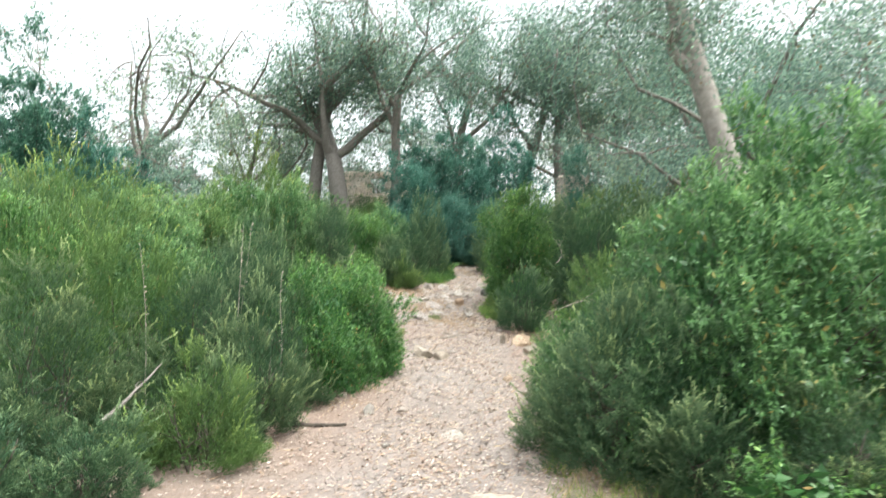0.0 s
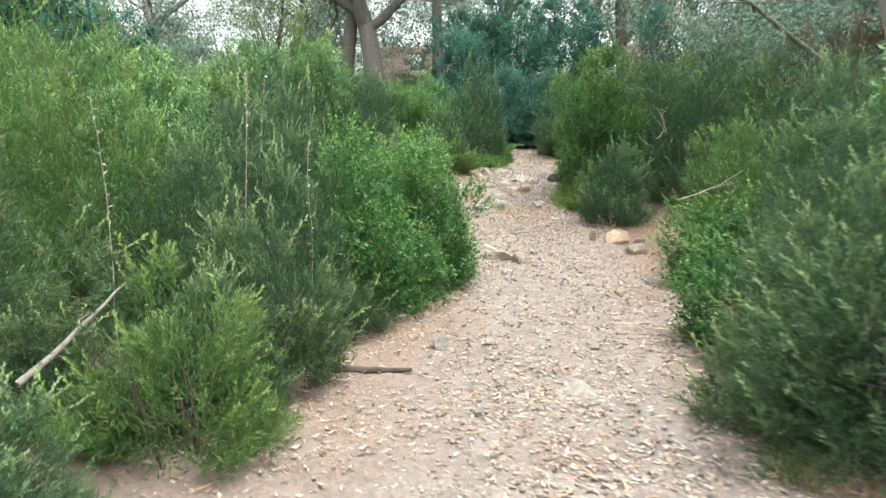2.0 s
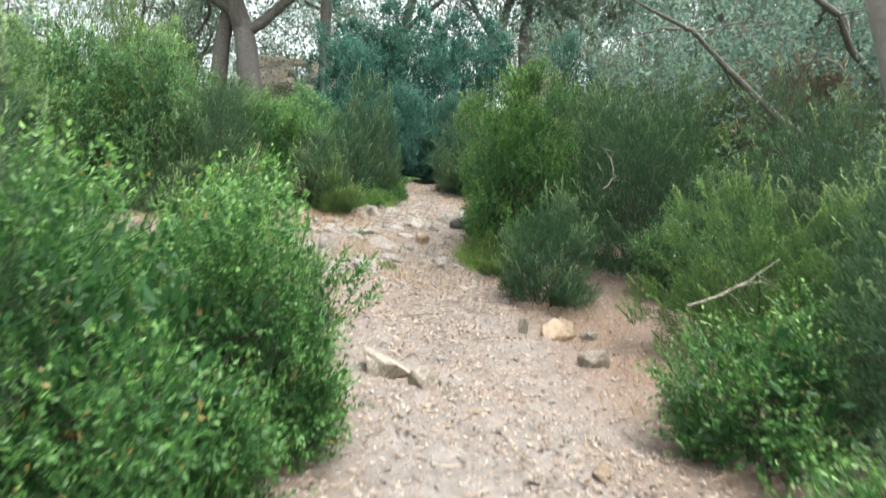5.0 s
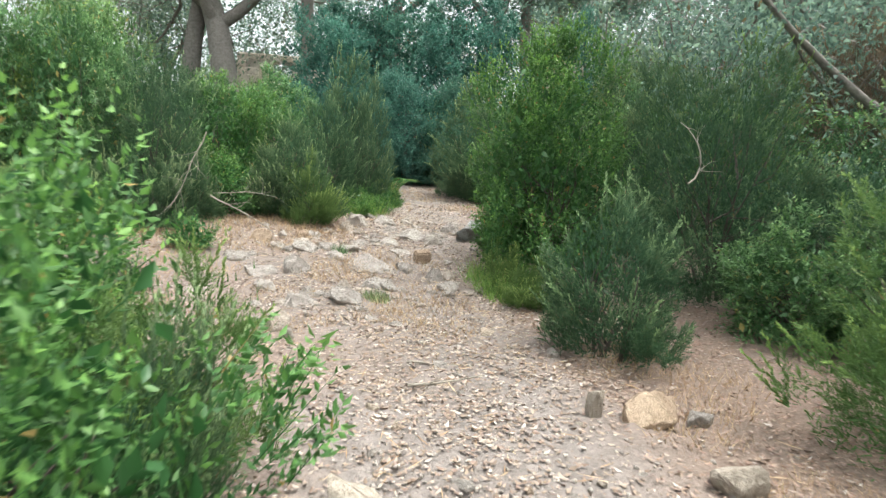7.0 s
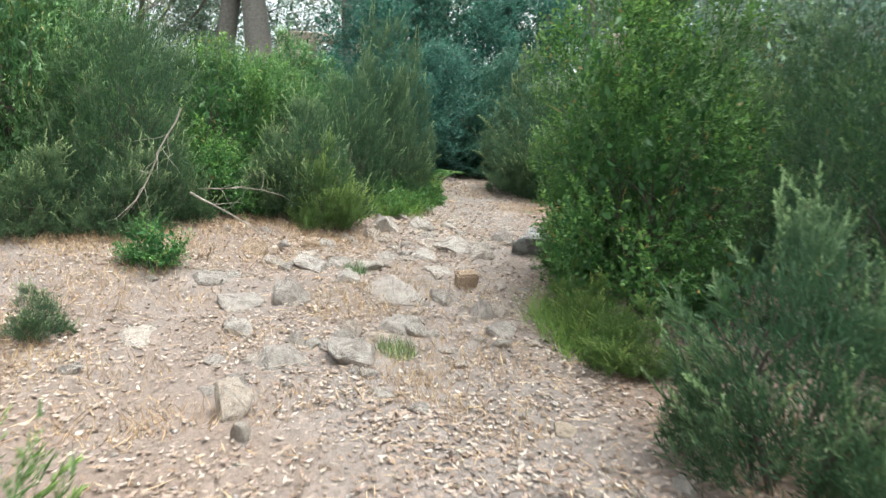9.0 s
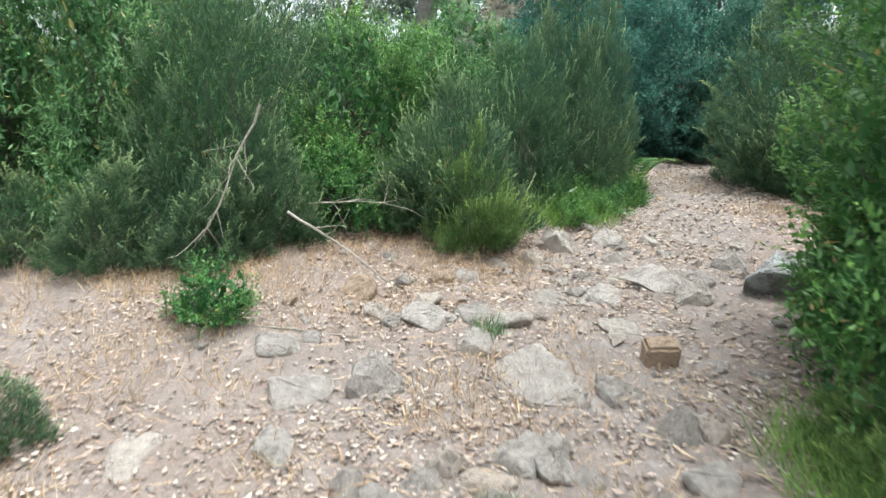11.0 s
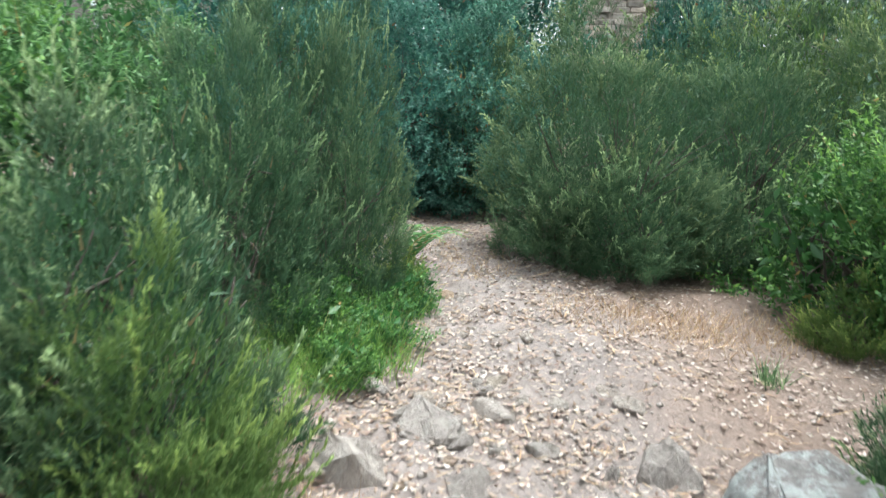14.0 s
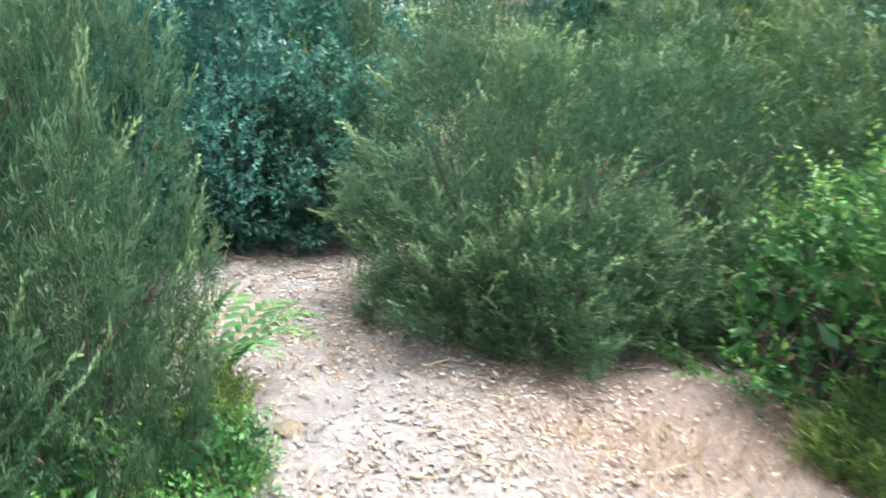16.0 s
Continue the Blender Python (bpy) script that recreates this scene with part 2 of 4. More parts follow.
def tube(points, radii, sides=6, cap=True):
    """A tapered tube along points."""
    points, radii = np.asarray(points, float), np.asarray(radii, float)
    tang = unit(np.gradient(points, axis=0))
    ref = np.array([0.31, 0.17, 0.94]) if abs(tang[0][2]) < 0.9 else np.array([0.95, 0.2, 0.1])
    a = unit(np.cross(tang, ref))
    b = np.cross(tang, a)
    ang = np.linspace(0, 2 * np.pi, sides, endpoint=False)
    ring = a[:, None] * np.cos(ang)[None, :, None] + b[:, None] * np.sin(ang)[None, :, None]
    v = (points[:, None] + ring * radii[:, None, None]).reshape(-1, 3)
    t = []
    for i in range(len(points) - 1):
        for j in range(sides):
            k = (j + 1) % sides
            p, q, r, u = i * sides + j, i * sides + k, (i + 1) * sides + k, (i + 1) * sides + j
            t += [(p, q, r), (p, r, u)]
    if cap:
        e = (len(points) - 1) * sides
        t += [(e, e + j, e + j + 1) for j in range(1, sides - 1)]
    return v, np.array(t), np.zeros(len(v))


def crooked(start, direction, length, steps, wander, rise=0.0):
    """A wandering line of points."""
    p, d, out = np.array(start, float), unit(np.array(direction, float)), []
    for _ in range(steps + 1):
        out.append(p.copy())
        d = unit(d + rng.normal(size=3) * wander + np.array([0, 0, rise]))
        p = p + d * length / steps
    return np.array(out)


# ---- shrub meshes: stems and foliage at true size, several of each kind ----


def dome(n, r, h, k):
    """Places on an uneven dome that comes down to the ground, k of the way out, and the way out."""
    d = unit(rng.normal(size=(n * 3, 3)))
    d = d[d[:, 2] > -0.92][:n]
    ph = rng.uniform(0, 6, 3)
    lump = 1 + 0.13 * np.sin(d[:, 0] * 4.1 + d[:, 2] * 3 + ph[0]) + 0.12 * np.sin(d[:, 1] * 5.3 + ph[1]) + 0.08 * np.sin(d[:, 2] * 9 + d[:, 0] * 7 + ph[2])
    k = k[:len(d)] * lump
    c = h * 0.42
    wide = np.where(d[:, 2] < 0, np.minimum(1 / np.sqrt(np.maximum(1 - d[:, 2] ** 2, 0.05)), 1.6) * (1 + 0.14 * d[:, 2]), 1)
    p = d * k[:, None]
    p[:, :2] *= (r * wide)[:, None]
    p[:, 2] = c + np.where(d[:, 2] < 0, d[:, 2] * c * 1.15, p[:, 2] * (h - c))
    return p, d


def crown_points(n, r, h, inner=0.4, lobes=0, lobe=1.0):
    """Places in tufted lobes over a dome, the way out at each, and how far out in its lobe it sits."""
    lobes = lobes or int(18 + 13 * r * h)
    size = lobe * min(0.3, 0.42 * r) * rng.uniform(0.7, 1.25, lobes)
    lc, ld = dome(lobes, r - 0.42 * min(0.3, 0.42 * r), h - 0.45 * min(0.3, 0.42 * r), rng.uniform(0.55, 0.98, lobes))
    foot = int(8 + 8 * r)
    a = rng.uniform(0, 2 * np.pi, foot)
    ring = np.stack([np.cos(a), np.sin(a), np.zeros(foot)], 1)
    lc = np.concatenate([lc, ring * r * rng.uniform(0.45, 0.85, (foot, 1)) + np.stack([a * 0, a * 0, rng.uniform(0.08, 0.3, foot) * h], 1)])
    ld = np.concatenate([ld, unit(ring + [0, 0, 0.1])])
    size = np.concatenate([size[:len(lc) - foot], np.full(foot, min(0.28, 0.4 * r))])
    i = rng.integers(0, len(lc), n)
    o = unit(rng.normal(size=(n, 3)) + ld[i] * 0.9 + [0, 0, 0.35])
    k = inner + (1 - inner) * rng.uniform(0, 1, n) ** 0.5
    p = lc[i] + o * (k * size[i])[:, None] * np.array([1, 1, 1.15])
    p[:, 2] = np.maximum(p[:, 2], rng.uniform(0.03, 0.16, n))
    d = unit(o * 0.8 + ld[i] * 0.5)
    return p, d, k


def dark_filler(r, h, count, size, ratio=0.4):
    """Dense filler leaves within a shrub, all at the dark end to paint its inner shade."""
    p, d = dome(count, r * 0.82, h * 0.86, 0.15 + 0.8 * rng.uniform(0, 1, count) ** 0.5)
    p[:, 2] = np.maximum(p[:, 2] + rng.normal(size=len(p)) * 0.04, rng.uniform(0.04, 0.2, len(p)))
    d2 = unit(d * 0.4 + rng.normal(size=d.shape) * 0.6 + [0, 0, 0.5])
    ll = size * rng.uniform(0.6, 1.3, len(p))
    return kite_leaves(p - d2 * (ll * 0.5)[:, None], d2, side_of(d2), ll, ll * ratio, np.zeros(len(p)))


def stem_mesh(name, r, h, count):
    chunks = []
    for _ in range(count):
        a = rng.uniform(0, 2 * np.pi)
        out = np.array([np.cos(a), np.sin(a), 0]) * rng.uniform(0.1, 0.8)
        pts = crooked((rng.normal() * 0.05, rng.normal() * 0.05, -0.05), out * r / h * 1.4 + [0, 0, 1], h * rng.uniform(0.45, 0.72), 6, 0.12, 0.05)
        r0 = rng.uniform(0.009, 0.02)
        chunks.append(tube(pts, np.linspace(r0, 0.003, 7), 5))
        for _ in range(3):
            q = pts[rng.integers(2, 5)]
            chunks.append(tube(crooked(q, [rng.normal(), rng.normal(), 0.8], h * 0.3, 4, 0.2), np.linspace(r0 * 0.5, 0.002, 5), 4))
    v, t, _ = joined(chunks)
    return mesh_np(name, v, t, TWIG, smooth=True)


def heath_mesh(name, r, h, material, plumes, sprays=14, per=8, size=1.0):
    """Fine upright brushes of heath: each an axis with sprays of needles; some at the top are long pale spikes."""
    p, d, k = crown_points(int(plumes * 2.3), r, h, 0.4, int(11 + 8 * r * h), 0.92)
    axis = unit(d * np.array([0.85, 0.85, 0.3]) + np.array([0, 0, 0.75]) + rng.normal(size=d.shape) * 0.25)
    length = rng.uniform(0.13, 0.23, len(p)) * size * np.clip(k, 0.6, 1.2)
    spike = (rng.uniform(size=len(p)) < 0.3) & (d[:, 2] > 0.0) & (k > 0.7)
    length = np.where(spike, length * 1.65, length)
    slim = np.where(spike, 0.45, 1.0)
    p = p - axis * (length * np.where(spike, 0.5, 0.75))[:, None]
    p[:, 2] = np.maximum(p[:, 2], 0.03)
    f = (np.arange(sprays) + 0.5) / sprays
    sp = (p[:, None] + axis[:, None] * (length[:, None] * f)[..., None]).reshape(-1, 3)
    ax = np.repeat(axis, sprays, 0)
    sd = unit(ax + side_of(ax) * (rng.uniform(0.45, 1.25, len(ax)) * np.repeat(slim, sprays))[:, None])
    sl = rng.uniform(0.05, 0.105, len(sp)) * size * np.tile(1.2 - 0.8 * f, len(p)) * np.repeat(slim, sprays)
    # Paints shade into needle colour: darker deep in a lobe and where facing down.
    tones = np.repeat(np.clip((k - 0.35) * 1.5, 0, 1) * np.clip(0.5 + d[:, 2] * 0.47, 0.18, 1) * 0.85 + spike * 0.5, sprays) * np.tile(0.12 + 1.0 * f ** 1.3, len(p))
    g = (np.arange(per) + 0.5) / per
    np_ = (sp[:, None] + sd[:, None] * (sl[:, None] * g)[..., None]).reshape(-1, 3)
    nd0 = np.repeat(sd, per, 0)
    nd = unit(nd0 + side_of(nd0) * 0.5 + [0, 0, 0.2])
    nl = rng.uniform(0.014, 0.026, len(np_)) * size
    hair = needles(np_, nd, side_of(nd), nl, np.repeat(np.repeat(np.where(spike, 0.0095, 0.0046), sprays), per) * size, np.clip(np.repeat(tones, per) * np.tile(0.45 + 0.75 * g, len(sp)) + rng.normal(size=len(nl)) * 0.04, 0, 1))
    # Filler needles inside, all in the darkest colour as painted inner shade.
    n = int(7000 * r * h / size ** 2)
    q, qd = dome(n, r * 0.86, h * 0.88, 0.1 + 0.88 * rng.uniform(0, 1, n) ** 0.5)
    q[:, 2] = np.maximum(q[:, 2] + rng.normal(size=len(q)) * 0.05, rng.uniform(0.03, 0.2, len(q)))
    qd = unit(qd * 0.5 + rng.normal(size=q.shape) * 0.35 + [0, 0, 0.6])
    deep = needles(q, qd, side_of(qd), rng.uniform(0.03, 0.06, len(q)) * size, np.full(len(q), 0.009 * size), np.zeros(len(q)))
    v, t, a = joined([hair, deep])
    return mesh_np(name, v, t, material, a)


def leafy_mesh(name, r, h, material, twigs, per=11, leaf=0.042, ratio=0.46, upright=0.5):
    """Shoots with alternate flat leaves."""
    p, d, k = crown_points(twigs, r, h)
    axis = unit(d * 0.8 + np.array([0, 0, upright]) + rng.normal(size=d.shape) * 0.35)
    length = rng.uniform(0.12, 0.26, len(p))
    far = rng.uniform(size=len(p)) < 0.06
    length = np.where(far & (d[:, 2] > 0.1), length * 1.6, length)
    p = p - axis * (length * 0.6)[:, None]
    p[:, 2] = np.maximum(p[:, 2], 0.04)
    f = (np.arange(per) + 0.7) / per
    lp = (p[:, None] + axis[:, None] * (length[:, None] * f)[..., None]).reshape(-1, 3)
    ax = np.repeat(axis, per, 0)
    s = side_of(ax)
    ld = unit(ax * 0.6 + s * rng.uniform(0.5, 1.1, len(ax))[:, None] + np.array([0, 0, -0.1]))
    up = np.array([0, 0, 1.0]) + rng.normal(size=ld.shape) * 0.55
    ls = unit(np.cross(ld, up))
    ll = leaf * rng.uniform(0.65, 1.25, len(lp))
    # Leaf colour carries painted shade: inner and downward shoots dark, outer and top ones pale.
    tones = np.repeat(np.clip((k - 0.35) * 1.5, 0, 1) * np.clip(0.6 + 0.4 * d[:, 2], 0.25, 1), per) * np.tile(0.35 + 0.75 * f, len(p))
    v, t, a = kite_leaves(lp, ld, ls, ll, ll * ratio, np.clip(tones + rng.normal(size=len(ll)) * 0.08, 0, 1))
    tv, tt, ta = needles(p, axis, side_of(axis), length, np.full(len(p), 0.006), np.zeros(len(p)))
    v, t, a = joined([(v, t, a), (tv, tt, ta), dark_filler(r, h, int(1100 * r * h), 0.075, 0.5)])
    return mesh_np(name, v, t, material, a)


KINDS = {}


def kind_of_shrub(key, name, label, category, makers):
    """makers: (radius, height, foliage mesh) variants."""
    KINDS[key] = (name, label, category, [(r, h, stem_mesh("branchwork", r, h, 7), f) for r, h, f in makers])


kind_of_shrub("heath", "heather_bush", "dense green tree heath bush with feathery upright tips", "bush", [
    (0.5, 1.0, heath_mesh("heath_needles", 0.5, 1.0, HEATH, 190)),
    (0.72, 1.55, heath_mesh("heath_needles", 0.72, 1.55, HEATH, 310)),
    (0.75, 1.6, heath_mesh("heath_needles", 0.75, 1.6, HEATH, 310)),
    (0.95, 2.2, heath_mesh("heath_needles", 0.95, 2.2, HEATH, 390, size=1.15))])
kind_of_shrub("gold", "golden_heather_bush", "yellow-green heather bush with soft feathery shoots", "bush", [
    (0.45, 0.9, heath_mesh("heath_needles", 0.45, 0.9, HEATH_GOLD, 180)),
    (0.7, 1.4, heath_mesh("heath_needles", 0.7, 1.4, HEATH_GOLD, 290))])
kind_of_shrub("dry", "withered_heather_bush", "dead brown heather bush among the green thicket", "bush", [
    (0.6, 1.3, heath_mesh("heath_needles", 0.6, 1.3, DRY_HEATH, 170))])
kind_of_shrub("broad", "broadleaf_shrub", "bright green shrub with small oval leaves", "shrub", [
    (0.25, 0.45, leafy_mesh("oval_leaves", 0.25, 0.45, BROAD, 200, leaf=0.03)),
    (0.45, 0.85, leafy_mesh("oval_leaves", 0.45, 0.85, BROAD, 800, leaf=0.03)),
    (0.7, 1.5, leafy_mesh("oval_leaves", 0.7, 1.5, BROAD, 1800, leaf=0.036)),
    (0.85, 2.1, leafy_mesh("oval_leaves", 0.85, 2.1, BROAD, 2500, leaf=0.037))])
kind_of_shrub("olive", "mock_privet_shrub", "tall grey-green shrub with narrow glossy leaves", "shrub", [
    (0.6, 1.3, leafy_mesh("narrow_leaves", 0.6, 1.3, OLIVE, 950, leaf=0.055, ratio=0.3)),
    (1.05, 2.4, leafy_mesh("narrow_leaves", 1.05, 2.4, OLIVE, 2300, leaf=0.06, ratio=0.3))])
kind_of_shrub("holm", "holm_oak_shrub", "dark blue-green holm oak thicket with small leaves", "shrub", [
    (0.9, 2.6, leafy_mesh("holm_leaves", 0.9, 2.6, HOLM, 1900, leaf=0.05, ratio=0.5)),
    (1.3, 4.0, leafy_mesh("holm_leaves", 1.3, 4.0, HOLM, 2600, leaf=0.07, ratio=0.5))])
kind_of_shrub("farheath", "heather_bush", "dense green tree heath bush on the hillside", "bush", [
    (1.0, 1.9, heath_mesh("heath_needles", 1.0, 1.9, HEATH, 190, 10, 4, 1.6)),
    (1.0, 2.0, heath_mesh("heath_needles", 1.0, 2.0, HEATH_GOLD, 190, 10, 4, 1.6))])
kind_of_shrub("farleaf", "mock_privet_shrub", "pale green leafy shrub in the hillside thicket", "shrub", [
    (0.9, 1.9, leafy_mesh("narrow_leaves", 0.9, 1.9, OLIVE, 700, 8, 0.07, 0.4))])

# ---- ground: one sheet out to the horizon ----
GROUND_Y = (-30, 0, 5.48, 6.37, 10.4, 11.5, 12.4, 13.5, 14.5, 15.3, 15.9, 16.6, 18, 20, 24, 30, 60)
GROUND_Z = (-1.0, 0.0, 0.25, 0.325, 0.75, 0.91, 0.985, 1.225, 1.395, 1.57, 1.7, 1.85, 2.15, 2.6, 3.5, 4.7, 6.5)


def trail_x(y):
    """The middle of the trail."""
    return np.interp(y, (-5, 0, 5, 8, 11, 13, 15, 16.5, 18, 20), (0.0, 0.0, -0.02, 0.25, 0.15, -0.1, 0.25, 0.6, 0.5, -0.4))


def lumps(x, y):
    return (np.sin(x * 3.1 + y * 1.3) * np.sin(y * 2.7 - x * 0.8) * 0.014 + np.sin(x * 9.7 + 1.3 * np.sin(y * 5)) * np.sin(y * 8.3 + x * 2) * 0.007
            + np.sin(x * 0.45 + 1) * np.sin(y * 0.4) * 0.03 * np.clip((np.abs(x) - 2) / 4, 0, 1))


def ground_z(x, y):
    x, y = np.asarray(x, float), np.asarray(y, float)
    k = sum(np.interp(y + o, GROUND_Y, GROUND_Z) for o in (-0.5, -0.25, 0, 0.25, 0.5)) / 5
    bank = 0.1 * np.clip(0.1 - x, 0, 2.2) * np.clip((y - 11.8) / 1.4, 0, 1) * np.clip((17.5 - y) / 2, 0, 1)
    return k + bank + lumps(x, y)


def build_ground():
    fx = np.arange(-4.5, 4.51, 0.07)
    fy = np.arange(1.0, 20.0, 0.07)
    far = np.array([6, 8, 11, 15, 21, 30, 45, 70, 120, 250, 600, 1500])
    xs = np.concatenate([-far[::-1], fx, far])
    ys = np.concatenate([-far[::-1], [-4, -2, 0], fy, 20 + far - 5])
    X, Y = np.meshgrid(xs, ys)
    Z = ground_z(X, Y)
    Z = np.where(Y > 60, 6.5, Z)
    rough_part = np.clip(1 - np.abs(X - trail_x(Y)) / 5, 0, 1)
    Z = Z + rng.normal(size=Z.shape) * 0.009 * rough_part
    n, m = X.shape
    v = np.stack([X, Y, Z], -1).reshape(-1, 3)
    i = (np.arange(n - 1)[:, None] * m + np.arange(m - 1)[None, :]).reshape(-1, 1)
    q = i + [0, 1, m + 1, m]
    off = np.abs(X - trail_x(Y))
    litter = np.clip((off - 0.45) / 0.6, 0, 1) * (0.85 - 0.5 * np.clip(1 - np.abs(Y - 12.9) / 2.6, 0, 1) * np.clip((X + 6) / 1.5, 0, 1) * np.clip(1 - X, 0, 1)) + 0.05
    me = mesh_np("ground", v, q, SOIL, litter.ravel(), "litter", smooth=True)
    tagged(new("ground", me), "dusty beige trail soil with brown leaf litter", "ground", kind="structure")


build_ground()


def on_ground(x, y, sink=0.0):
    return float(ground_z(x, y)) - sink


def shrub(key, x, y, r, h, turn=None, label="", group=""):
    """Plant one shrub of a kind: the variant nearest in size, scaled to radius r and height h."""
    name, text, category, variants = KINDS[key]
    vr, vh, stems, leaves = min(variants, key=lambda v: abs(v[1] - h) + abs(v[0] - r) + 0.15 * rng.uniform())
    turn = rng.uniform(0, 360) if turn is None else turn
    m = pose(x, y, on_ground(x, y, 0.03), 0, 0, turn) @ Matrix.Diagonal((r / vr, r / vr, h / vh, 1))
    ob = thing(name, m, label or text, category, group)
    part("branchwork", stems, ob)
    part("foliage", leaves, ob)
    return ob

# ---- shrubs beside the trail: kind, x, y, radius, height ----
LEFT_ROW = (
    ("heath", -2.75, 4.2, 0.6, 0.95), ("gold", -1.68, 5.3, 0.46, 0.88), ("heath", -2.85, 5.2, 0.45, 0.75), ("heath", -2.1, 4.55, 0.4, 0.62), ("heath", -2.9, 4.6, 0.5, 0.8), ("heath", -2.25, 5.55, 0.4, 0.62), ("heath", -1.75, 5.8, 0.4, 0.8), ("heath", -3.0, 5.6, 0.75, 1.5), ("heath", -1.5, 6.2, 0.45, 1.0), ("heath", -1.6, 6.9, 0.5, 1.25), ("olive", -5.0, 10.9, 1.1, 2.8), ("olive", -3.9, 9.6, 0.75, 2.5), ("olive", -5.4, 8.8, 0.9, 2.7), ("broad", -4.6, 7.4, 0.8, 2.1), ("holm", -9.6, 16.2, 1.5, 5.6), ("holm", -11.2, 17.5, 1.6, 4.8), ("holm", -7.8, 15.6, 1.2, 3.6), ("heath", -6.6, 12.2, 1.2, 2.9), ("heath", -6.3, 9.4, 1.1, 2.3), ("olive", -8.0, 13.5, 1.2, 3.0),
    ("heath", -2.2, 6.9, 0.7, 1.6), ("gold", -3.1, 7.0, 0.8, 1.75), ("broad", -1.3, 7.55, 0.58, 1.45), ("heath", -0.85, 8.75, 0.3, 0.95),
    ("broad", -1.02, 8.34, 0.62, 1.42), ("heath", -2.3, 8.3, 0.75, 1.9), ("olive", -3.4, 8.4, 0.8, 2.0), ("heath", -1.9, 7.7, 0.6, 1.7),
    ("heath", -2.4, 9.5, 0.7, 1.3), ("broad", -1.5, 10.1, 0.58, 1.12), ("gold", -0.98, 9.88, 0.42, 0.85), ("gold", -1.4, 9.5, 0.45, 0.95), ("broad", -2.4, 10.5, 0.6, 0.7), ("heath", -1.75, 10.55, 0.22, 1.05))
CLEARING = (
    ("heath", -2.4, 14.25, 0.6, 2.0), ("olive", -3.2, 14.35, 0.72, 2.6), ("olive", -4.1, 14.2, 0.8, 2.6), ("heath", -2.25, 13.85, 0.36, 0.7), ("heath", -2.75, 13.65, 0.36, 0.7), ("heath", -3.3, 13.6, 0.36, 0.6), ("broad", -1.95, 15.4, 0.62, 1.6), ("heath", -1.0, 15.02, 0.5, 1.22), ("gold", -0.85, 14.78, 0.32, 0.82), ("heath", -1.28, 14.95, 0.38, 0.9),
    ("heath", -2.6, 15.9, 0.9, 1.95), ("heath", -0.55, 16.8, 0.62, 1.95), ("broad", -1.75, 13.2, 0.2, 0.36), ("heath", -0.25, 16.42, 0.4, 1.75), ("heath", -0.75, 15.95, 0.44, 1.5), ("olive", -4.6, 13.7, 0.8, 2.5), ("olive", -3.5, 15.7, 0.9, 2.9), ("olive", -5.6, 12.7, 0.9, 2.5),
    ("heath", -5.2, 11.6, 0.9, 1.9), ("heath", -4.2, 10.2, 0.9, 1.6), ("olive", -1.5, 16.6, 0.75, 2.0), ("broad", -1.8, 14.75, 0.36, 0.7), ("broad", -1.65, 15.1, 0.3, 0.55),
    ("heath", -2.1, 14.25, 0.38, 1.0), ("broad", -0.3, 16.2, 0.22, 0.36), ("broad", -0.08, 16.0, 0.2, 0.28), ("broad", 0.1, 16.35, 0.18, 0.3), ("broad", -0.42, 15.85, 0.2, 0.34), ("broad", -0.3, 15.65, 0.18, 0.28), ("gold", 0.06, 16.6, 0.2, 0.45), ("heath", -1.95, 12.3, 0.16, 0.3))
RIGHT_ROW = (
    ("heath", 1.3, 5.3, 0.64, 1.4), ("olive", 2.0, 5.3, 0.85, 2.55), ("olive", 2.95, 5.7, 1.1, 3.25), ("olive", 3.4, 7.2, 1.0, 2.9), ("heath", 1.62, 4.6, 0.38, 0.7), ("heath", 2.35, 4.4, 0.5, 0.85), ("broad", 1.85, 4.05, 0.36, 0.5), ("heath", 1.56, 6.2, 0.6, 1.3),
    ("heath", 1.95, 7.0, 0.7, 1.5), ("broad", 1.6, 8.2, 0.5, 0.85), ("gold", 2.3, 9.5, 0.75, 1.45), ("heath", 2.6, 8.2, 0.8, 1.8), ("heath", 1.12, 5.75, 0.5, 1.2), ("heath", 1.75, 5.0, 0.6, 1.3), ("broad", 1.2, 6.75, 0.42, 0.8),
    ("heath", 1.27, 11.12, 0.46, 1.12), ("broad", 1.4, 13.2, 0.8, 2.3), ("broad", 1.42, 13.95, 0.52, 1.75), ("heath", 1.45, 14.55, 0.28, 0.6), ("gold", 1.22, 14.12, 0.22, 0.42), ("olive", 2.75, 11.5, 0.5, 0.95), ("heath", 2.7, 12.6, 0.85, 2.5),
    ("heath", 2.6, 14.2, 0.7, 2.0), ("heath", 3.6, 10.6, 0.9, 2.6), ("heath", 4.3, 9.8, 0.9, 2.5), ("heath", 3.3, 9.3, 0.8, 2.0), ("gold", 1.0, 12.62, 0.24, 0.42), ("gold", 1.1, 12.3, 0.26, 0.4), ("gold", 0.95, 12.95, 0.22, 0.42))
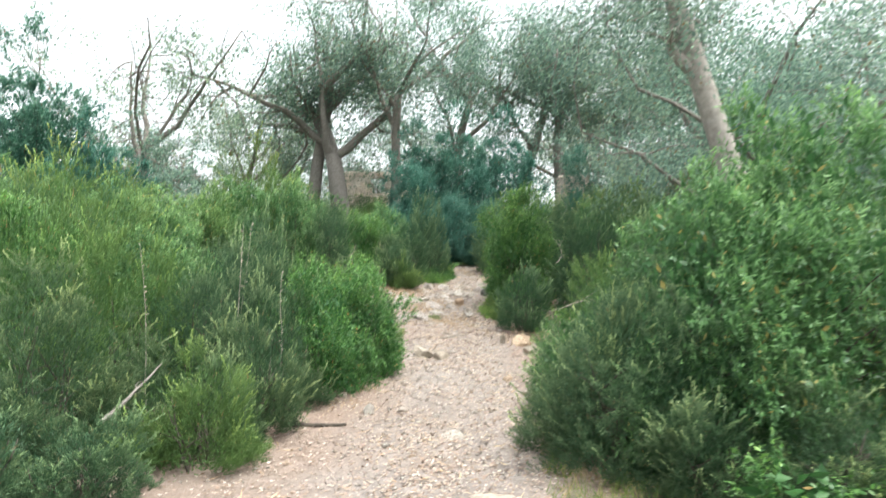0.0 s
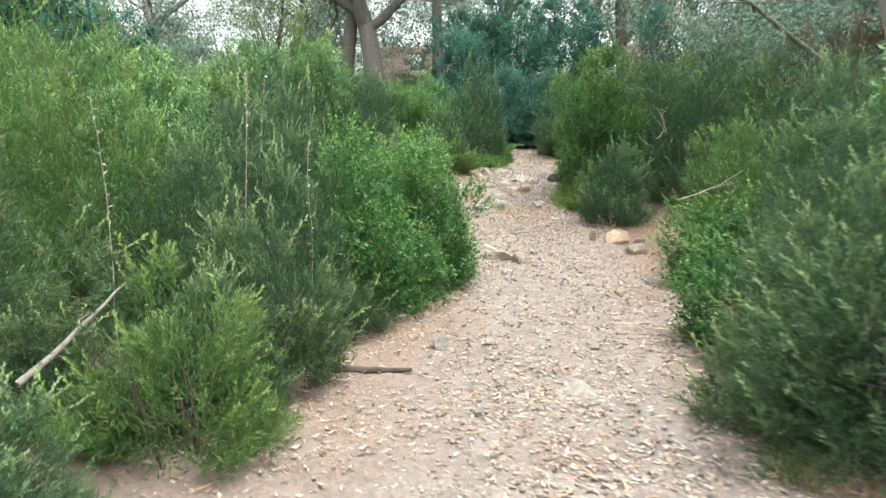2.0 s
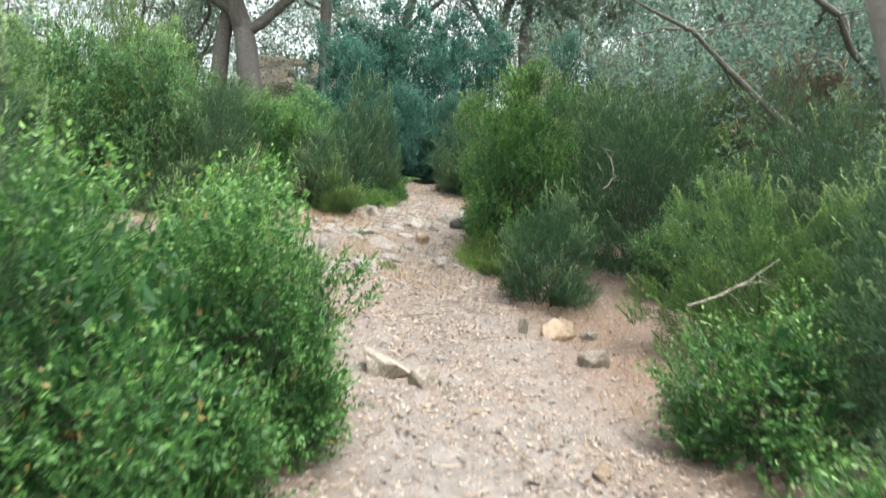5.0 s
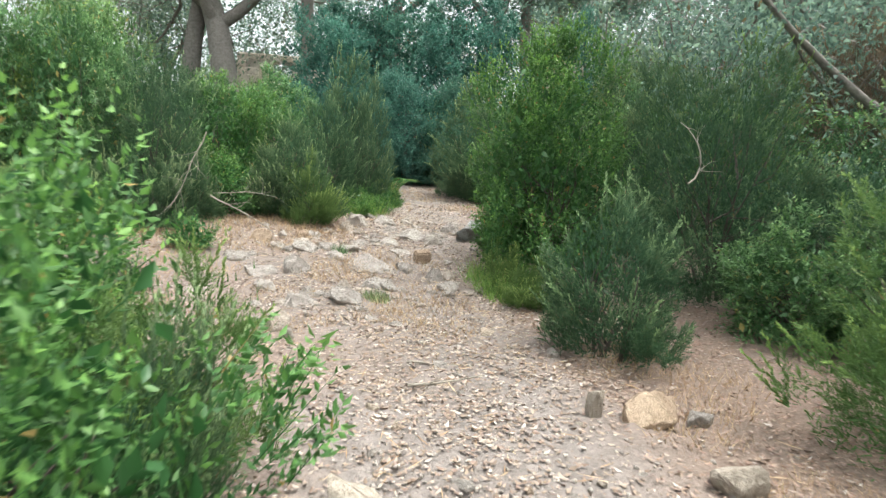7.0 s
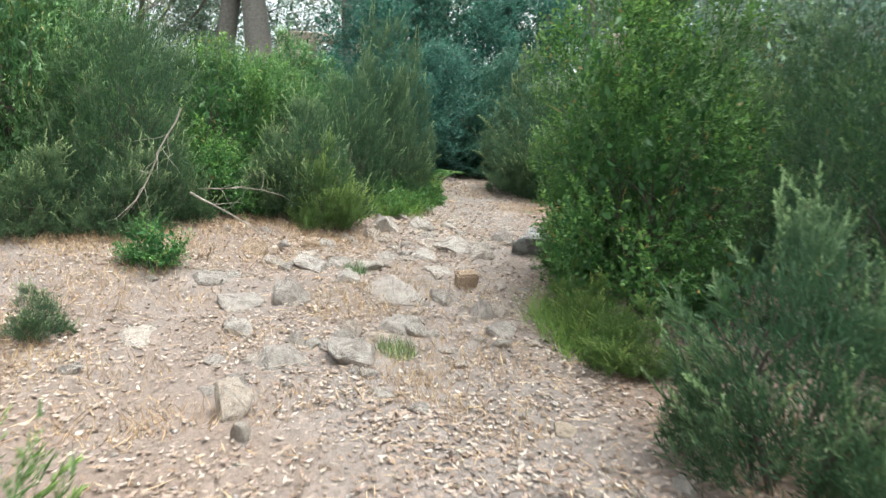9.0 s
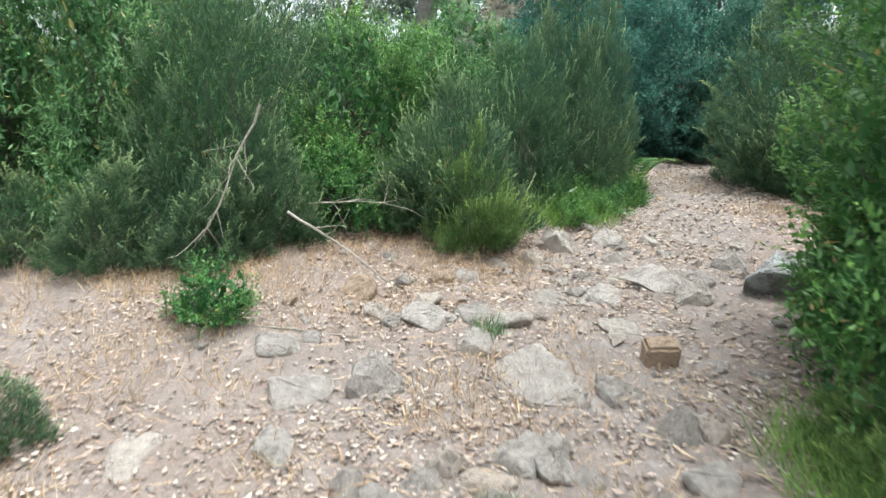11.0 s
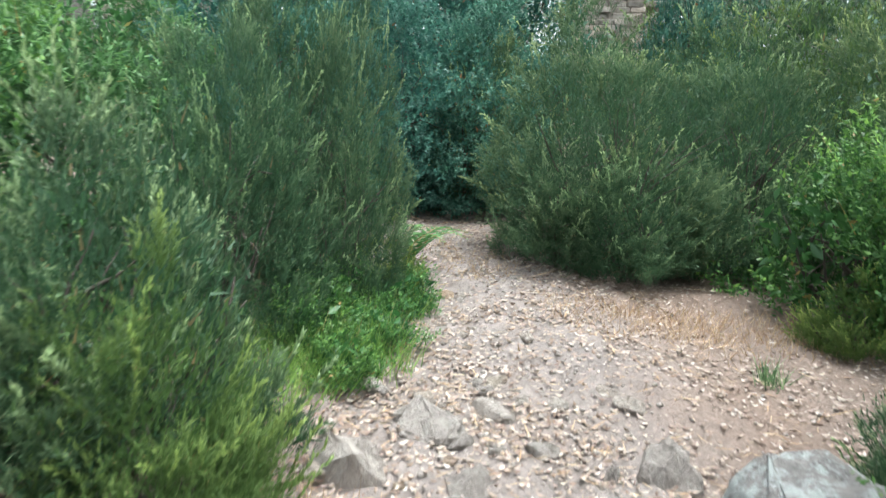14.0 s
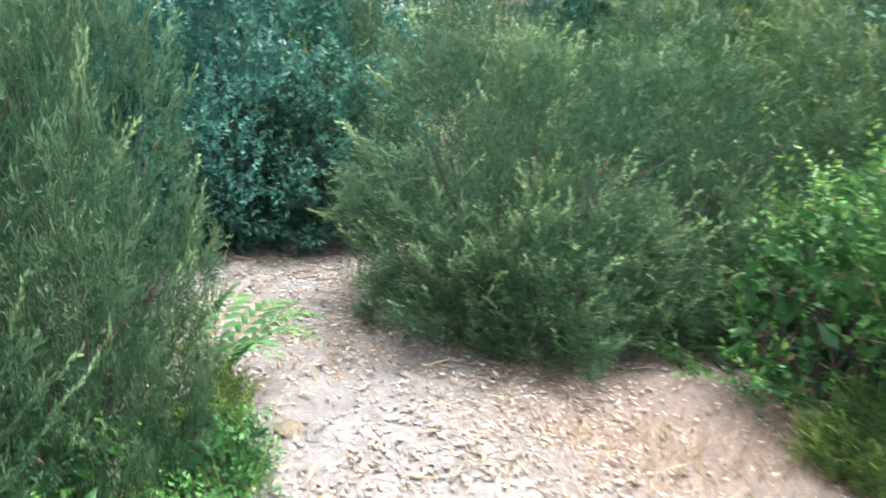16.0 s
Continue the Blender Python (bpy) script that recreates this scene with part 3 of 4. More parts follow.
FAR_END = (
    ("holm", 0.42, 18.4, 0.58, 1.9), ("holm", 0.98, 18.35, 0.55, 1.8), ("holm", -0.02, 18.2, 0.45, 1.5),
    ("dry", 6.0, 15.4, 0.95, 2.95), ("dry", 6.9, 15.0, 0.8, 2.7),
    ("heath", 1.62, 17.15, 0.82, 1.72), ("heath", 1.28, 17.05, 0.42, 0.9), ("heath", 1.58, 16.78, 0.4, 0.75), ("heath", 2.2, 16.78, 0.4, 0.7), ("heath", 1.95, 16.95, 0.42, 0.85), ("heath", 2.72, 17.15, 0.75, 1.75), ("broad", 2.6, 16.1, 0.58, 1.15), ("broad", 2.85, 15.4, 0.52, 1.0), ("gold", 2.3, 15.72, 0.24, 0.45), ("olive", 3.25, 15.7, 0.6, 1.9), ("heath", 3.7, 16.6, 0.8, 2.2),
    ("heath", 2.1, 18.7, 0.9, 1.8), ("heath", 3.3, 18.5, 1.0, 1.8), ("heath", 1.2, 18.6, 0.6, 1.6), ("holm", 3.95, 19.7, 0.6, 3.4), ("heath", 4.9, 17.5, 1.1, 2.6), ("heath", 5.3, 16.0, 1.1, 2.6), ("heath", 4.8, 19.4, 1.1, 2.7), ("holm", 0.9, 19.6, 0.9, 2.6), ("holm", -0.6, 19.2, 1.0, 2.8), ("holm", 0.5, 21.5, 1.3, 4.2), ("holm", 1.9, 20.6, 1.2, 4.0), ("holm", -0.7, 22.0, 1.2, 3.8))
for row, group in ((LEFT_ROW, "shrubs along the trail"), (RIGHT_ROW, "shrubs along the trail"), (CLEARING, "shrubs round the clearing"), (FAR_END, "shrubs at the trail's end")):
    for key, x, y, r, h in row:
        shrub(key, x, y, r, h, group=group)

# the hillside thicket behind the front rows
hill = np.random.default_rng(21)
for gy in np.arange(3.0, 29.0, 1.7):
    for gx in np.arange(-18.0, 18.1, 1.7):
        x, y = gx + hill.uniform(-0.5, 0.5), gy + hill.uniform(-0.5, 0.5)
        side = x - float(trail_x(y))
        clear_left = -3.6 if y < 9.5 else (-6.0 if y < 14.4 else -4.0)
        clear_right = 3.3
        if clear_left < side < clear_right and y < 18.3:
            continue
        if abs(side) < 3.0 and y < 23 or abs(x) > 0.62 * y + 3:
            continue
        key = "farleaf" if hill.uniform() < 0.25 else "farheath"
        shrub(key, x, y, hill.uniform(0.9, 1.3), hill.uniform(1.3, 2.1) + 0.9 * hill.uniform() ** 3 + (0.35 if x < -4 and y < 16 else 0.0) - (0.5 if y > 19 else 0.0), group="hillside thicket")

# the thicket goes on behind the start of the walk and beyond the hillside
for gy in np.arange(-9.0, 30.0, 2.6):
    for gx in np.arange(-24.0, 24.1, 2.6):
        x, y = gx + hill.uniform(-0.8, 0.8), gy + hill.uniform(-0.8, 0.8)
        seen_before = abs(x) <= 0.62 * y + 3 and y > 2.2
        if seen_before or abs(x) < 1.9 or (y > 18 and abs(x) < 12):
            continue
        if 0.5 < y < 3.5 and abs(x) < 2.6:
            continue
        key = "farleaf" if hill.uniform() < 0.3 else "farheath"
        shrub(key, x, y, hill.uniform(1.0, 1.5), hill.uniform(1.3, 2.2), group="hillside thicket")

# ---- trees on the crest ----
rng = np.random.default_rng(31)


def tree_meshes(height, lean, forks, leaf_count, leaf, trunk_r, crown_low, spread, wander):
    """Trunk, limbs and crown of a crooked tree."""
    trunk_top = height * crown_low
    pts = crooked((0, 0, -0.2), (lean[0], lean[1], 1), trunk_top + 0.2, 8, wander, wander * 0.4)
    rad = np.linspace(trunk_r * 1.15, trunk_r * 0.7, 9)
    rad[0] *= 1.35
    trunk = tube(pts, rad, 10)
    limbs, ends = [], []
    for i in range(forks):
        a = 2 * np.pi * (i + rng.uniform(0.1, 0.9)) / forks
        d = np.array([np.cos(a) * spread, np.sin(a) * spread, rng.uniform(0.45, 1.7)])
        q = pts[-1] if i < 2 else pts[rng.integers(4, 9)]
        L = (height - trunk_top) * rng.uniform(0.6, 0.95)
        limb = crooked(q, d, L, 8, 0.2, 0.06)
        r0 = trunk_r * rng.uniform(0.35, 0.6)
        twigs = [tube(limb, np.linspace(r0, r0 * 0.2, 9), 6)]
        for _ in range(6):
            k = rng.integers(2, 9)
            b = crooked(limb[k], [rng.normal(), rng.normal(), rng.uniform(-0.7, 0.8)], L * rng.uniform(0.25, 0.5), 5, 0.28)
            twigs.append(tube(b, np.linspace(r0 * 0.3, r0 * 0.08, 6), 4))
            ends += list(b[2:])
            for _ in range(2):
                c = crooked(b[rng.integers(2, 6)], rng.normal(size=3) + [0, 0, 0.2], L * 0.2, 3, 0.3)
                twigs.append(tube(c, np.linspace(r0 * 0.1, r0 * 0.03, 4), 3))
                ends += list(c[1:])
        limbs.append(joined(twigs))
    ends = np.array(ends)
    clump = ends[rng.integers(0, len(ends), leaf_count // 40)]
    clump = clump + rng.normal(size=clump.shape) * height * 0.04 - np.array([0, 0, 0.015 * height])
    p = np.repeat(clump, 40, 0) + rng.normal(size=(len(clump) * 40, 3)) * np.array([0.2, 0.2, 0.16]) * height / 8
    d = unit(rng.normal(size=p.shape) + [0, 0, -0.2])
    ll = leaf * rng.uniform(0.6, 1.3, len(p))
    v, t, a = kite_leaves(p, d, side_of(d), ll, ll * 0.5, rng.uniform(0, 1, len(p)))
    return trunk, limbs, (v, t, a)


def tree(x, y, height, lean=(0, 0), forks=6, leaves=9000, leaf=0.125, trunk_r=0.2, crown_low=0.4, spread=0.8, bark=BARK, crown=CROWN, wander=0.07, name="oak_tree", label="crooked grey-barked oak with an open leafy crown"):
    trunk, limbs, foliage = tree_meshes(height, lean, forks, int(leaves * 1.6), leaf, trunk_r, crown_low, spread, wander)
    ob = thing(name, pose(x, y, on_ground(x, y, 0.05)), label, "tree", "trees on the crest")
    t = part("trunk", mesh_np("trunk", trunk[0], trunk[1], bark, smooth=True), ob)
    for limb in limbs:
        part("limb", mesh_np("limb", limb[0], limb[1], bark, smooth=True), t)
    part("crown", mesh_np("crown", *foliage[:2], crown, foliage[2]), ob)
    return ob


tree(-3.9, 26.5, 12, (-0.12, 0), 8, 8500, trunk_r=0.36, crown_low=0.4, spread=1.25)
tree(-5.4, 27.2, 10.5, (0.1, 0), 5, 6000, trunk_r=0.27, crown_low=0.5)
tree(-1.9, 26.5, 11, (0.04, 0), 6, 9000, trunk_r=0.2, crown_low=0.48)
tree(0.3, 29, 10.5, (0.1, 0), 6, 6500, trunk_r=0.2, crown_low=0.5)
tree(3.0, 29, 11, (0.02, 0), 6, 7000, trunk_r=0.19, crown_low=0.5)
tree(4.9, 28, 11, (0.0, 0), 6, 11500, trunk_r=0.24, crown_low=0.5)
tree(7.7, 28.5, 10.5, (0.05, 0), 7, 13500, trunk_r=0.22, crown_low=0.42)
tree(5.46, 11.0, 12, (-0.32, 0), 6, 12000, 0.075, trunk_r=0.2, crown_low=0.74, spread=0.6, bark=PALE_BARK, wander=0.02, label="leaning pale-barked oak with a broad leafy crown")
tree(7.6, 13.5, 9.5, (0, 0), 8, 16000, 0.09, trunk_r=0.16, crown_low=0.3, spread=1.0)
tree(8.2, 18.5, 10.5, (0, 0), 8, 16000, 0.1, trunk_r=0.18, crown_low=0.3, spread=1.0)
tree(11.5, 24, 10, (0, 0), 7, 14000, trunk_r=0.2, crown_low=0.25)
tree(14.5, 21, 9, (0, 0), 7, 12000, trunk_r=0.2, crown_low=0.25)
tree(-10.5, 24, 10.5, (0.05, 0), 7, 3600, trunk_r=0.2, crown_low=0.3, spread=1.1, label="half-bare twisted oak with sparse leaves")
tree(-9.3, 31, 8, (0.05, 0), 6, 6000, trunk_r=0.18, crown_low=0.3)
tree(-7.4, 33, 7, (0, 0), 6, 5000, trunk_r=0.16, crown_low=0.3)
tree(6.0, 33, 9, (0, 0), 7, 9000, trunk_r=0.2, crown_low=0.25)
tree(-0.8, 35, 9, (0, 0), 7, 7000, trunk_r=0.2, crown_low=0.3)
# lower trees that fill the crest between the tall ones
for x, y, hgt in ((-8.2, 20.5, 4.2), (-2.9, 33.8, 5.0), (-4.8, 34.5, 5.5), (7.2, 17.6, 5.0), (6.3, 20.5, 5.0), (9.2, 16.0, 5.5), (5.9, 25, 5.0), (7.4, 24, 6.5), (9.8, 22, 6.5), (12.2, 18.5, 6.0), (10.5, 29, 8.0), (-11.0, 33, 7), (-14.0, 31, 6.5)):
    tree(x, y, hgt, (0, 0), 8, 4800, 0.11, 0.11, 0.15, 0.8, label="bushy young oak with a low leafy crown")

# ---- stones ----


def hull_stone(seed, flat=0.6, points=16, bevel=0.05):
    """An angular stone about 1 m across, its foot at the origin: the hull of scattered points, edges worn."""
    r = np.random.default_rng(seed)
    bm = bmesh.new()
    for q in unit(r.normal(size=(points, 3))) * r.uniform(0.38, 0.52, (points, 1)):
        bm.verts.new((q[0], q[1] * r.uniform(0.75, 1.0), q[2] * flat + flat * 0.3))
    res = bmesh.ops.convex_hull(bm, input=bm.verts)
    bmesh.ops.delete(bm, geom=[g for g in res["geom_interior"] if isinstance(g, bmesh.types.BMVert)], context="VERTS")
    if bevel:
        bmesh.ops.bevel(bm, geom=bm.edges[:], offset=bevel, segments=1, affect="EDGES", profile=0.6, clamp_overlap=True)
        bmesh.ops.remove_doubles(bm, verts=bm.verts[:], dist=0.01)
    bmesh.ops.triangulate(bm, faces=bm.faces[:])
    me = bpy.data.meshes.new("stone")
    bm.to_mesh(me)
    bm.free()
    return me


def rough_stone(seed, flat, material, worn=0.05):
    """A larger boulder: a worn hull, subdivided and roughened."""
    me = hull_stone(seed, flat, 14, worn)
    bm = bmesh.new()
    bm.from_mesh(me)
    bmesh.ops.subdivide_edges(bm, edges=bm.edges[:], cuts=2, use_grid_fill=True)
    for v in bm.verts:
        n = noise.fractal(v.co * 6 + Vector((seed, 0, 0)), 1.0, 2.0, 4)
        v.co += v.co.normalized() * n * 0.045
    bm.to_mesh(me)
    bm.free()
    me.materials.append(material)
    return me


def block_stone(seed, size, material):
    """A squarish broken block, edges worn, its foot at the origin."""
    r = np.random.default_rng(seed)
    bm = bmesh.new()
    bmesh.ops.create_cube(bm, size=1)
    for v in bm.verts:
        v.co = Vector((v.co.x * size[0], v.co.y * size[1], (v.co.z + 0.5) * size[2])) + Vector(r.normal(size=3) * 0.07)
    bmesh.ops.bevel(bm, geom=bm.edges[:], offset=0.09, segments=2, affect="EDGES")
    bmesh.ops.subdivide_edges(bm, edges=bm.edges[:], cuts=2, use_grid_fill=True)
    for v in bm.verts:
        v.co += v.co.normalized() * noise.fractal(v.co * 5 + Vector((seed, 0, 0)), 1.0, 2.0, 4) * 0.05
    me = bpy.data.meshes.new("stone")
    bm.to_mesh(me)
    bm.free()
    me.materials.append(material)
    return me


STONE_MESHES = {}
for tone, material in (("grey", STONE), ("tan", STONE_WARM), ("pale", STONE_PALE)):
    STONE_MESHES[tone] = [hull_stone(40 + i, (0.35, 0.5, 0.6, 0.75)[i % 4], 13 + i, 0.035) for i in range(6)]
    for me in STONE_MESHES[tone]:
        me.materials.append(material)


def stone(x, y, w, h, tone="grey", mesh=None, turn=0.0, tip=0.0, label="", group="stones on the trail", sink=0.4):
    me = mesh or STONE_MESHES[tone][int(abs(x * 37 + y * 91)) % 6]
    size = max(v.co.z for v in me.vertices)
    fall = math.degrees(math.atan((on_ground(x, y + 0.15) - on_ground(x, y - 0.15)) / 0.3))
    across = math.degrees(math.atan((on_ground(x + 0.15, y) - on_ground(x - 0.15, y)) / 0.3))
    m = pose(x, y, on_ground(x, y) - h * sink, fall, -across, 0) @ pose(0, 0, 0, tip, tip * 0.6, turn) @ Matrix.Diagonal((w, w, h * (1 + sink) / size, 1))
    ob = new("stone" if w < 0.4 else "boulder", me)
    ob.matrix_basis = m
    return tagged(ob, label or {"grey": "weathered grey schist stone half sunk in the trail", "tan": "tan sandstone rock lying on the trail", "pale": "pale broken stone lying on the trail"}[tone], "rock", group)


split = rough_stone(3, 0.7, STONE_ORANGE)
split.materials.append(FRESH_FACE)
cleave = Vector((-0.4, -0.72, 0.56)).normalized()
for vertex in split.vertices:
    beyond = cleave.dot(vertex.co - Vector((0, 0, 0.24))) - 0.2
    if beyond > 0:
        vertex.co -= cleave * beyond
split.update()
for face in split.polygons:
    face.material_index = int(face.normal.dot(cleave) > 0.93)
stone(1.38, 10.2, 0.17, 0.07, "grey", turn=25)
stone(1.12, 10.22, 0.31, 0.16, "tan", split, 0, label="broken tan rock with a pale freshly split face")
stone(0.87, 10.28, 0.12, 0.14, "pale", turn=50, label="pale upright stone shard beside a broken rock")
stone(1.19, 9.58, 0.30, 0.13, "pale", rough_stone(5, 0.6, STONE_PALE), 70)
stone(1.37, 8.8, 0.2, 0.2, "pale", turn=10, tip=12)
stone(0.73, 8.07, 0.17, 0.05, "tan", turn=40)
stone(-0.16, 9.42, 0.56, 0.13, "grey", rough_stone(7, 0.4, STONE_PALE, 0.07), 12, label="pale flat slab bedded in the trail's edge")
stone(0.0, 9.15, 0.3, 0.11, "grey", rough_stone(23, 0.5, STONE_PALE, 0.07), 25, label="pale worn block at the trail's edge")
stone(-0.69, 6.78, 0.16, 0.1, "pale", rough_stone(51, 0.5, QUARTZ), turn=30, tip=25, label="white broken stone shard on the litter")
stone(0.31, 13.6, 0.15, 0.12, "tan", block_stone(9, (1.0, 0.85, 0.85), STONE_ORANGE), 12, label="square orange-tan rock on the stony slope")
stone(-0.82, 11.65, 0.22, 0.15, "grey", rough_stone(12, 0.8, STONE), 80)
stone(-0.72, 11.4, 0.1, 0.08, "grey", turn=15)
stone(-4.7, 14.0, 0.5, 0.3, "grey", rough_stone(28, 0.6, STONE), 25)
stone(-4.1, 14.0, 0.34, 0.2, "grey", rough_stone(29, 0.6, STONE), 65)
stone(-3.1, 13.75, 0.5, 0.12, "grey", rough_stone(33, 0.5, STONE), 20)
stone(0.1, 6.1, 0.36, 0.04, "grey", rough_stone(30, 0.4, STONE), 65)
stone(0.35, 4.6, 0.4, 0.04, "grey", rough_stone(31, 0.4, STONE), 15)
stone(-2.2, 5.0, 0.26, 0.13, "pale", turn=40)
stone(-1.27, 13.83, 0.3, 0.13, "tan", rough_stone(19, 0.5, STONE_WARM), 30, 16, label="tilted tan slab beside a dead branch")
stone(-1.06, 14.0, 0.13, 0.07, "grey", turn=70)
stone(-0.88, 14.2, 0.16, 0.07, "tan", turn=20)


stone(1.04, 14.66, 0.66, 0.22, "grey", rough_stone(14, 0.5, LICHEN_STONE, 0.07), 25, label="large grey boulder crusted with pale lichen")

# bedrock that crops out of the slope: x, y, width, height, turn, tip
SLABS = [rough_stone(60 + i, 0.34, STONE, 0.05) for i in range(9)]
OUTCROP = (
    (-0.39, 12.3, 0.3, 0.1, 20, 8), (-0.18, 12.76, 0.24, 0.07, 60, 4), (0.35, 13.08, 0.22, 0.11, 15, 6), (0.5, 13.1, 0.17, 0.08, 70, 3),
    (-0.85, 13.04, 0.28, 0.13, 110, 14), (-0.7, 12.16, 0.25, 0.08, 40, 5), (-1.5, 12.35, 0.34, 0.025, 10, 3), (-0.17, 13.3, 0.46, 0.06, 5, 5),
    (-0.4, 13.73, 0.28, 0.07, 30, -6), (-0.8, 13.65, 0.28, 0.07, 0, 7), (-0.53, 13.48, 0.23, 0.06, 80, 4), (-0.7, 12.43, 0.16, 0.08, 55, 9),
    (-0.42, 12.62, 0.14, 0.09, 15, 6), (0.13, 13.27, 0.22, 0.08, 140, 6), (-0.44, 12.5, 0.16, 0.05, 25, 4), (-0.25, 12.57, 0.24, 0.05, 75, 3),
    (0.45, 12.8, 0.22, 0.06, 100, 4), (0.44, 12.58, 0.13, 0.05, 5, 2), (-0.06, 12.72, 0.17, 0.07, 45, 6), (-1.37, 13.15, 0.22, 0.05, 20, 4),
    (0.33, 14.66, 0.44, 0.1, 172, 6), (0.51, 14.42, 0.27, 0.12, 30, 5), (0.76, 14.96, 0.25, 0.12, 60, 6), (-0.34, 15.1, 0.3, 0.13, 150, 12),
    (-0.42, 14.8, 0.15, 0.07, 20, 5), (0.0, 15.33, 0.27, 0.08, 10, 6), (-0.85, 13.8, 0.24, 0.06, 65, 4), (-1.06, 13.62, 0.16, 0.06, 10, 5),
    (-0.62, 13.8, 0.22, 0.05, 35, 3), (0.05, 14.95, 0.17, 0.06, 120, 4), (-0.44, 14.75, 0.18, 0.1, 95, 8), (0.56, 14.62, 0.18, 0.05, 20, 3),
    (0.1, 15.0, 0.15, 0.05, 50, 3), (0.26, 15.42, 0.22, 0.05, 0, 4), 
    (-1.12, 12.9, 0.3, 0.05, 85, 4), (-1.0, 12.55, 0.24, 0.05, 130, 5), (0.12, 13.95, 0.26, 0.04, 30, 3), (0.0, 14.35, 0.3, 0.05, 70, 4), (-0.3, 14.2, 0.24, 0.04, 15, 3))
for i, (x, y, w, h, turn, tip) in enumerate(OUTCROP):
    stone(x, y, w * 1.3, h, "grey", SLABS[i % 9], turn, tip * 0.6, "flat grey bedrock slab half buried in the slope", "bedrock slabs on the slope", 0.9)
bed = np.random.default_rng(12)
for i in range(50):
    y = bed.uniform(11.7, 15.6)
    x = float(np.interp(y, (12, 14, 16.2), (-0.45, -0.15, 0.3))) + bed.normal() * float(np.interp(y, (12, 16), (0.7, 0.4)))
    if x < 0.9:
        stone(x, y, bed.uniform(0.08, 0.22), bed.uniform(0.02, 0.045), "grey", SLABS[i % 9], bed.uniform(0, 360), bed.uniform(-7, 7), "flat grey bedrock slab half buried in the slope", "bedrock slabs on the slope", 0.9)

scatter = np.random.default_rng(5)
placed = 0
while placed < 170:
    y = scatter.uniform(3.0, 17.5)
    stony = 0.25 + 0.75 * float(np.clip((y - 10.0) / 2.5, 0, 1))
    half = 0.8 + (1.4 if 11.2 < y < 15 else 0.0)
    x = float(trail_x(y)) + scatter.normal() * half * 0.55 - (0.35 if 11.2 < y < 15 else 0.0)
    if scatter.uniform() > stony * (0.35 if y > 15.6 else 1.0) or x > float(trail_x(y)) + 1.0:
        continue
    w = 0.05 + 0.22 * scatter.uniform() ** 2.2 * (0.5 if 10.5 < y < 15.4 else 0.4)
    stone(x, y, w, w * scatter.uniform(0.15, 0.34), "grey" if scatter.uniform() < 0.75 else "tan" if scatter.uniform() < 0.5 else "pale", turn=scatter.uniform(0, 360), tip=scatter.uniform(-10, 10), sink=0.45)
    placed += 1


def pebbles(count):
    """Small stones too many to count, as one mesh."""
    small = []
    for i in range(3):
        me = hull_stone(70 + i, 0.6, 9, 0)
        small.append((np.array([v.co[:] for v in me.vertices]), np.array([p.vertices[:] for p in me.polygons])))
        bpy.data.meshes.remove(me)
    chunks = []
    for _ in range(count):
        v, t = small[rng.integers(3)]
        y = rng.uniform(2.5, 18)
        x = float(trail_x(y)) + rng.normal() * (0.6 if y < 11 or y > 15 else 1.1)
        a, w = rng.uniform(0, 6.28), rng.uniform(0.012, 0.045)
        c, s = np.cos(a), np.sin(a)
        q = np.stack([v[:, 0] * c - v[:, 1] * s, v[:, 0] * s + v[:, 1] * c, v[:, 2]], 1) * w
        chunks.append((q + [x, y, on_ground(x, y, w * 0.1)], t, np.zeros(len(v))))
    v, t, _ = joined(chunks)
    tagged(new("pebbles", mesh_np("pebbles", v, t, STONE)), "small grey and tan pebbles strewn over the trail", "pebbles", kind="stuff")


pebbles(4200)

# ---- leaf litter ----


def litter(name, count, spread, label, sizes, ratio, material, field=None):
    """Fallen leaves along the trail, or over a field (x0, x1, y0, y1)."""
    y = rng.uniform(1.5, 18.5, count)
    x = trail_x(y) + rng.normal(size=count) * spread * np.where((y > 11) & (y < 15), 1.35, 1.0)
    if field:
        x, y = rng.uniform(field[0], field[1], count), rng.uniform(field[2], field[3], count)
    clump = np.sin(x * 3.3 + 2 * np.sin(y * 1.7)) * np.sin(y * 2.9 + x) + rng.uniform(-1, 1, count)
    keep = clump > -0.35
    x, y = x[keep], y[keep]
    p = np.stack([x, y, ground_z(x, y) + rng.uniform(0.004, 0.018, len(x))], 1)
    a = rng.uniform(0, 2 * np.pi, len(x))
    d = unit(np.stack([np.cos(a), np.sin(a), rng.normal(size=len(x)) * 0.22], 1))
    s = unit(np.cross(d, np.array([0, 0, 1.0]) + rng.normal(size=d.shape) * 0.3))
    ll = rng.uniform(*sizes, len(x))
    v, t, _ = kite_leaves(p, d, s, ll, ll * ratio, np.zeros(len(x)), 0.35)
    tagged(new(name, mesh_np(name, v, t, material)), label, "leaf litter", kind="stuff")


litter("leaf_litter", 76000, 1.0, "dry curled beige and brown leaves on the trail", (0.014, 0.048), 0.46, LITTER)
litter("twig_litter", 4000, 1.1, "thin broken twigs and straw on the ground", (0.05, 0.16), 0.05, STRAW)

litter("leaf_litter", 26000, 1.0, "dry beige and brown leaves strewn over the clearing", (0.012, 0.04), 0.46, LITTER, (-5.0, 1.2, 10.6, 15.8))
litter("straw_litter", 9000, 1.0, "dry straw and thin twigs strewn over the clearing", (0.04, 0.13), 0.05, STRAW, (-5.0, 1.6, 10.6, 17.0))

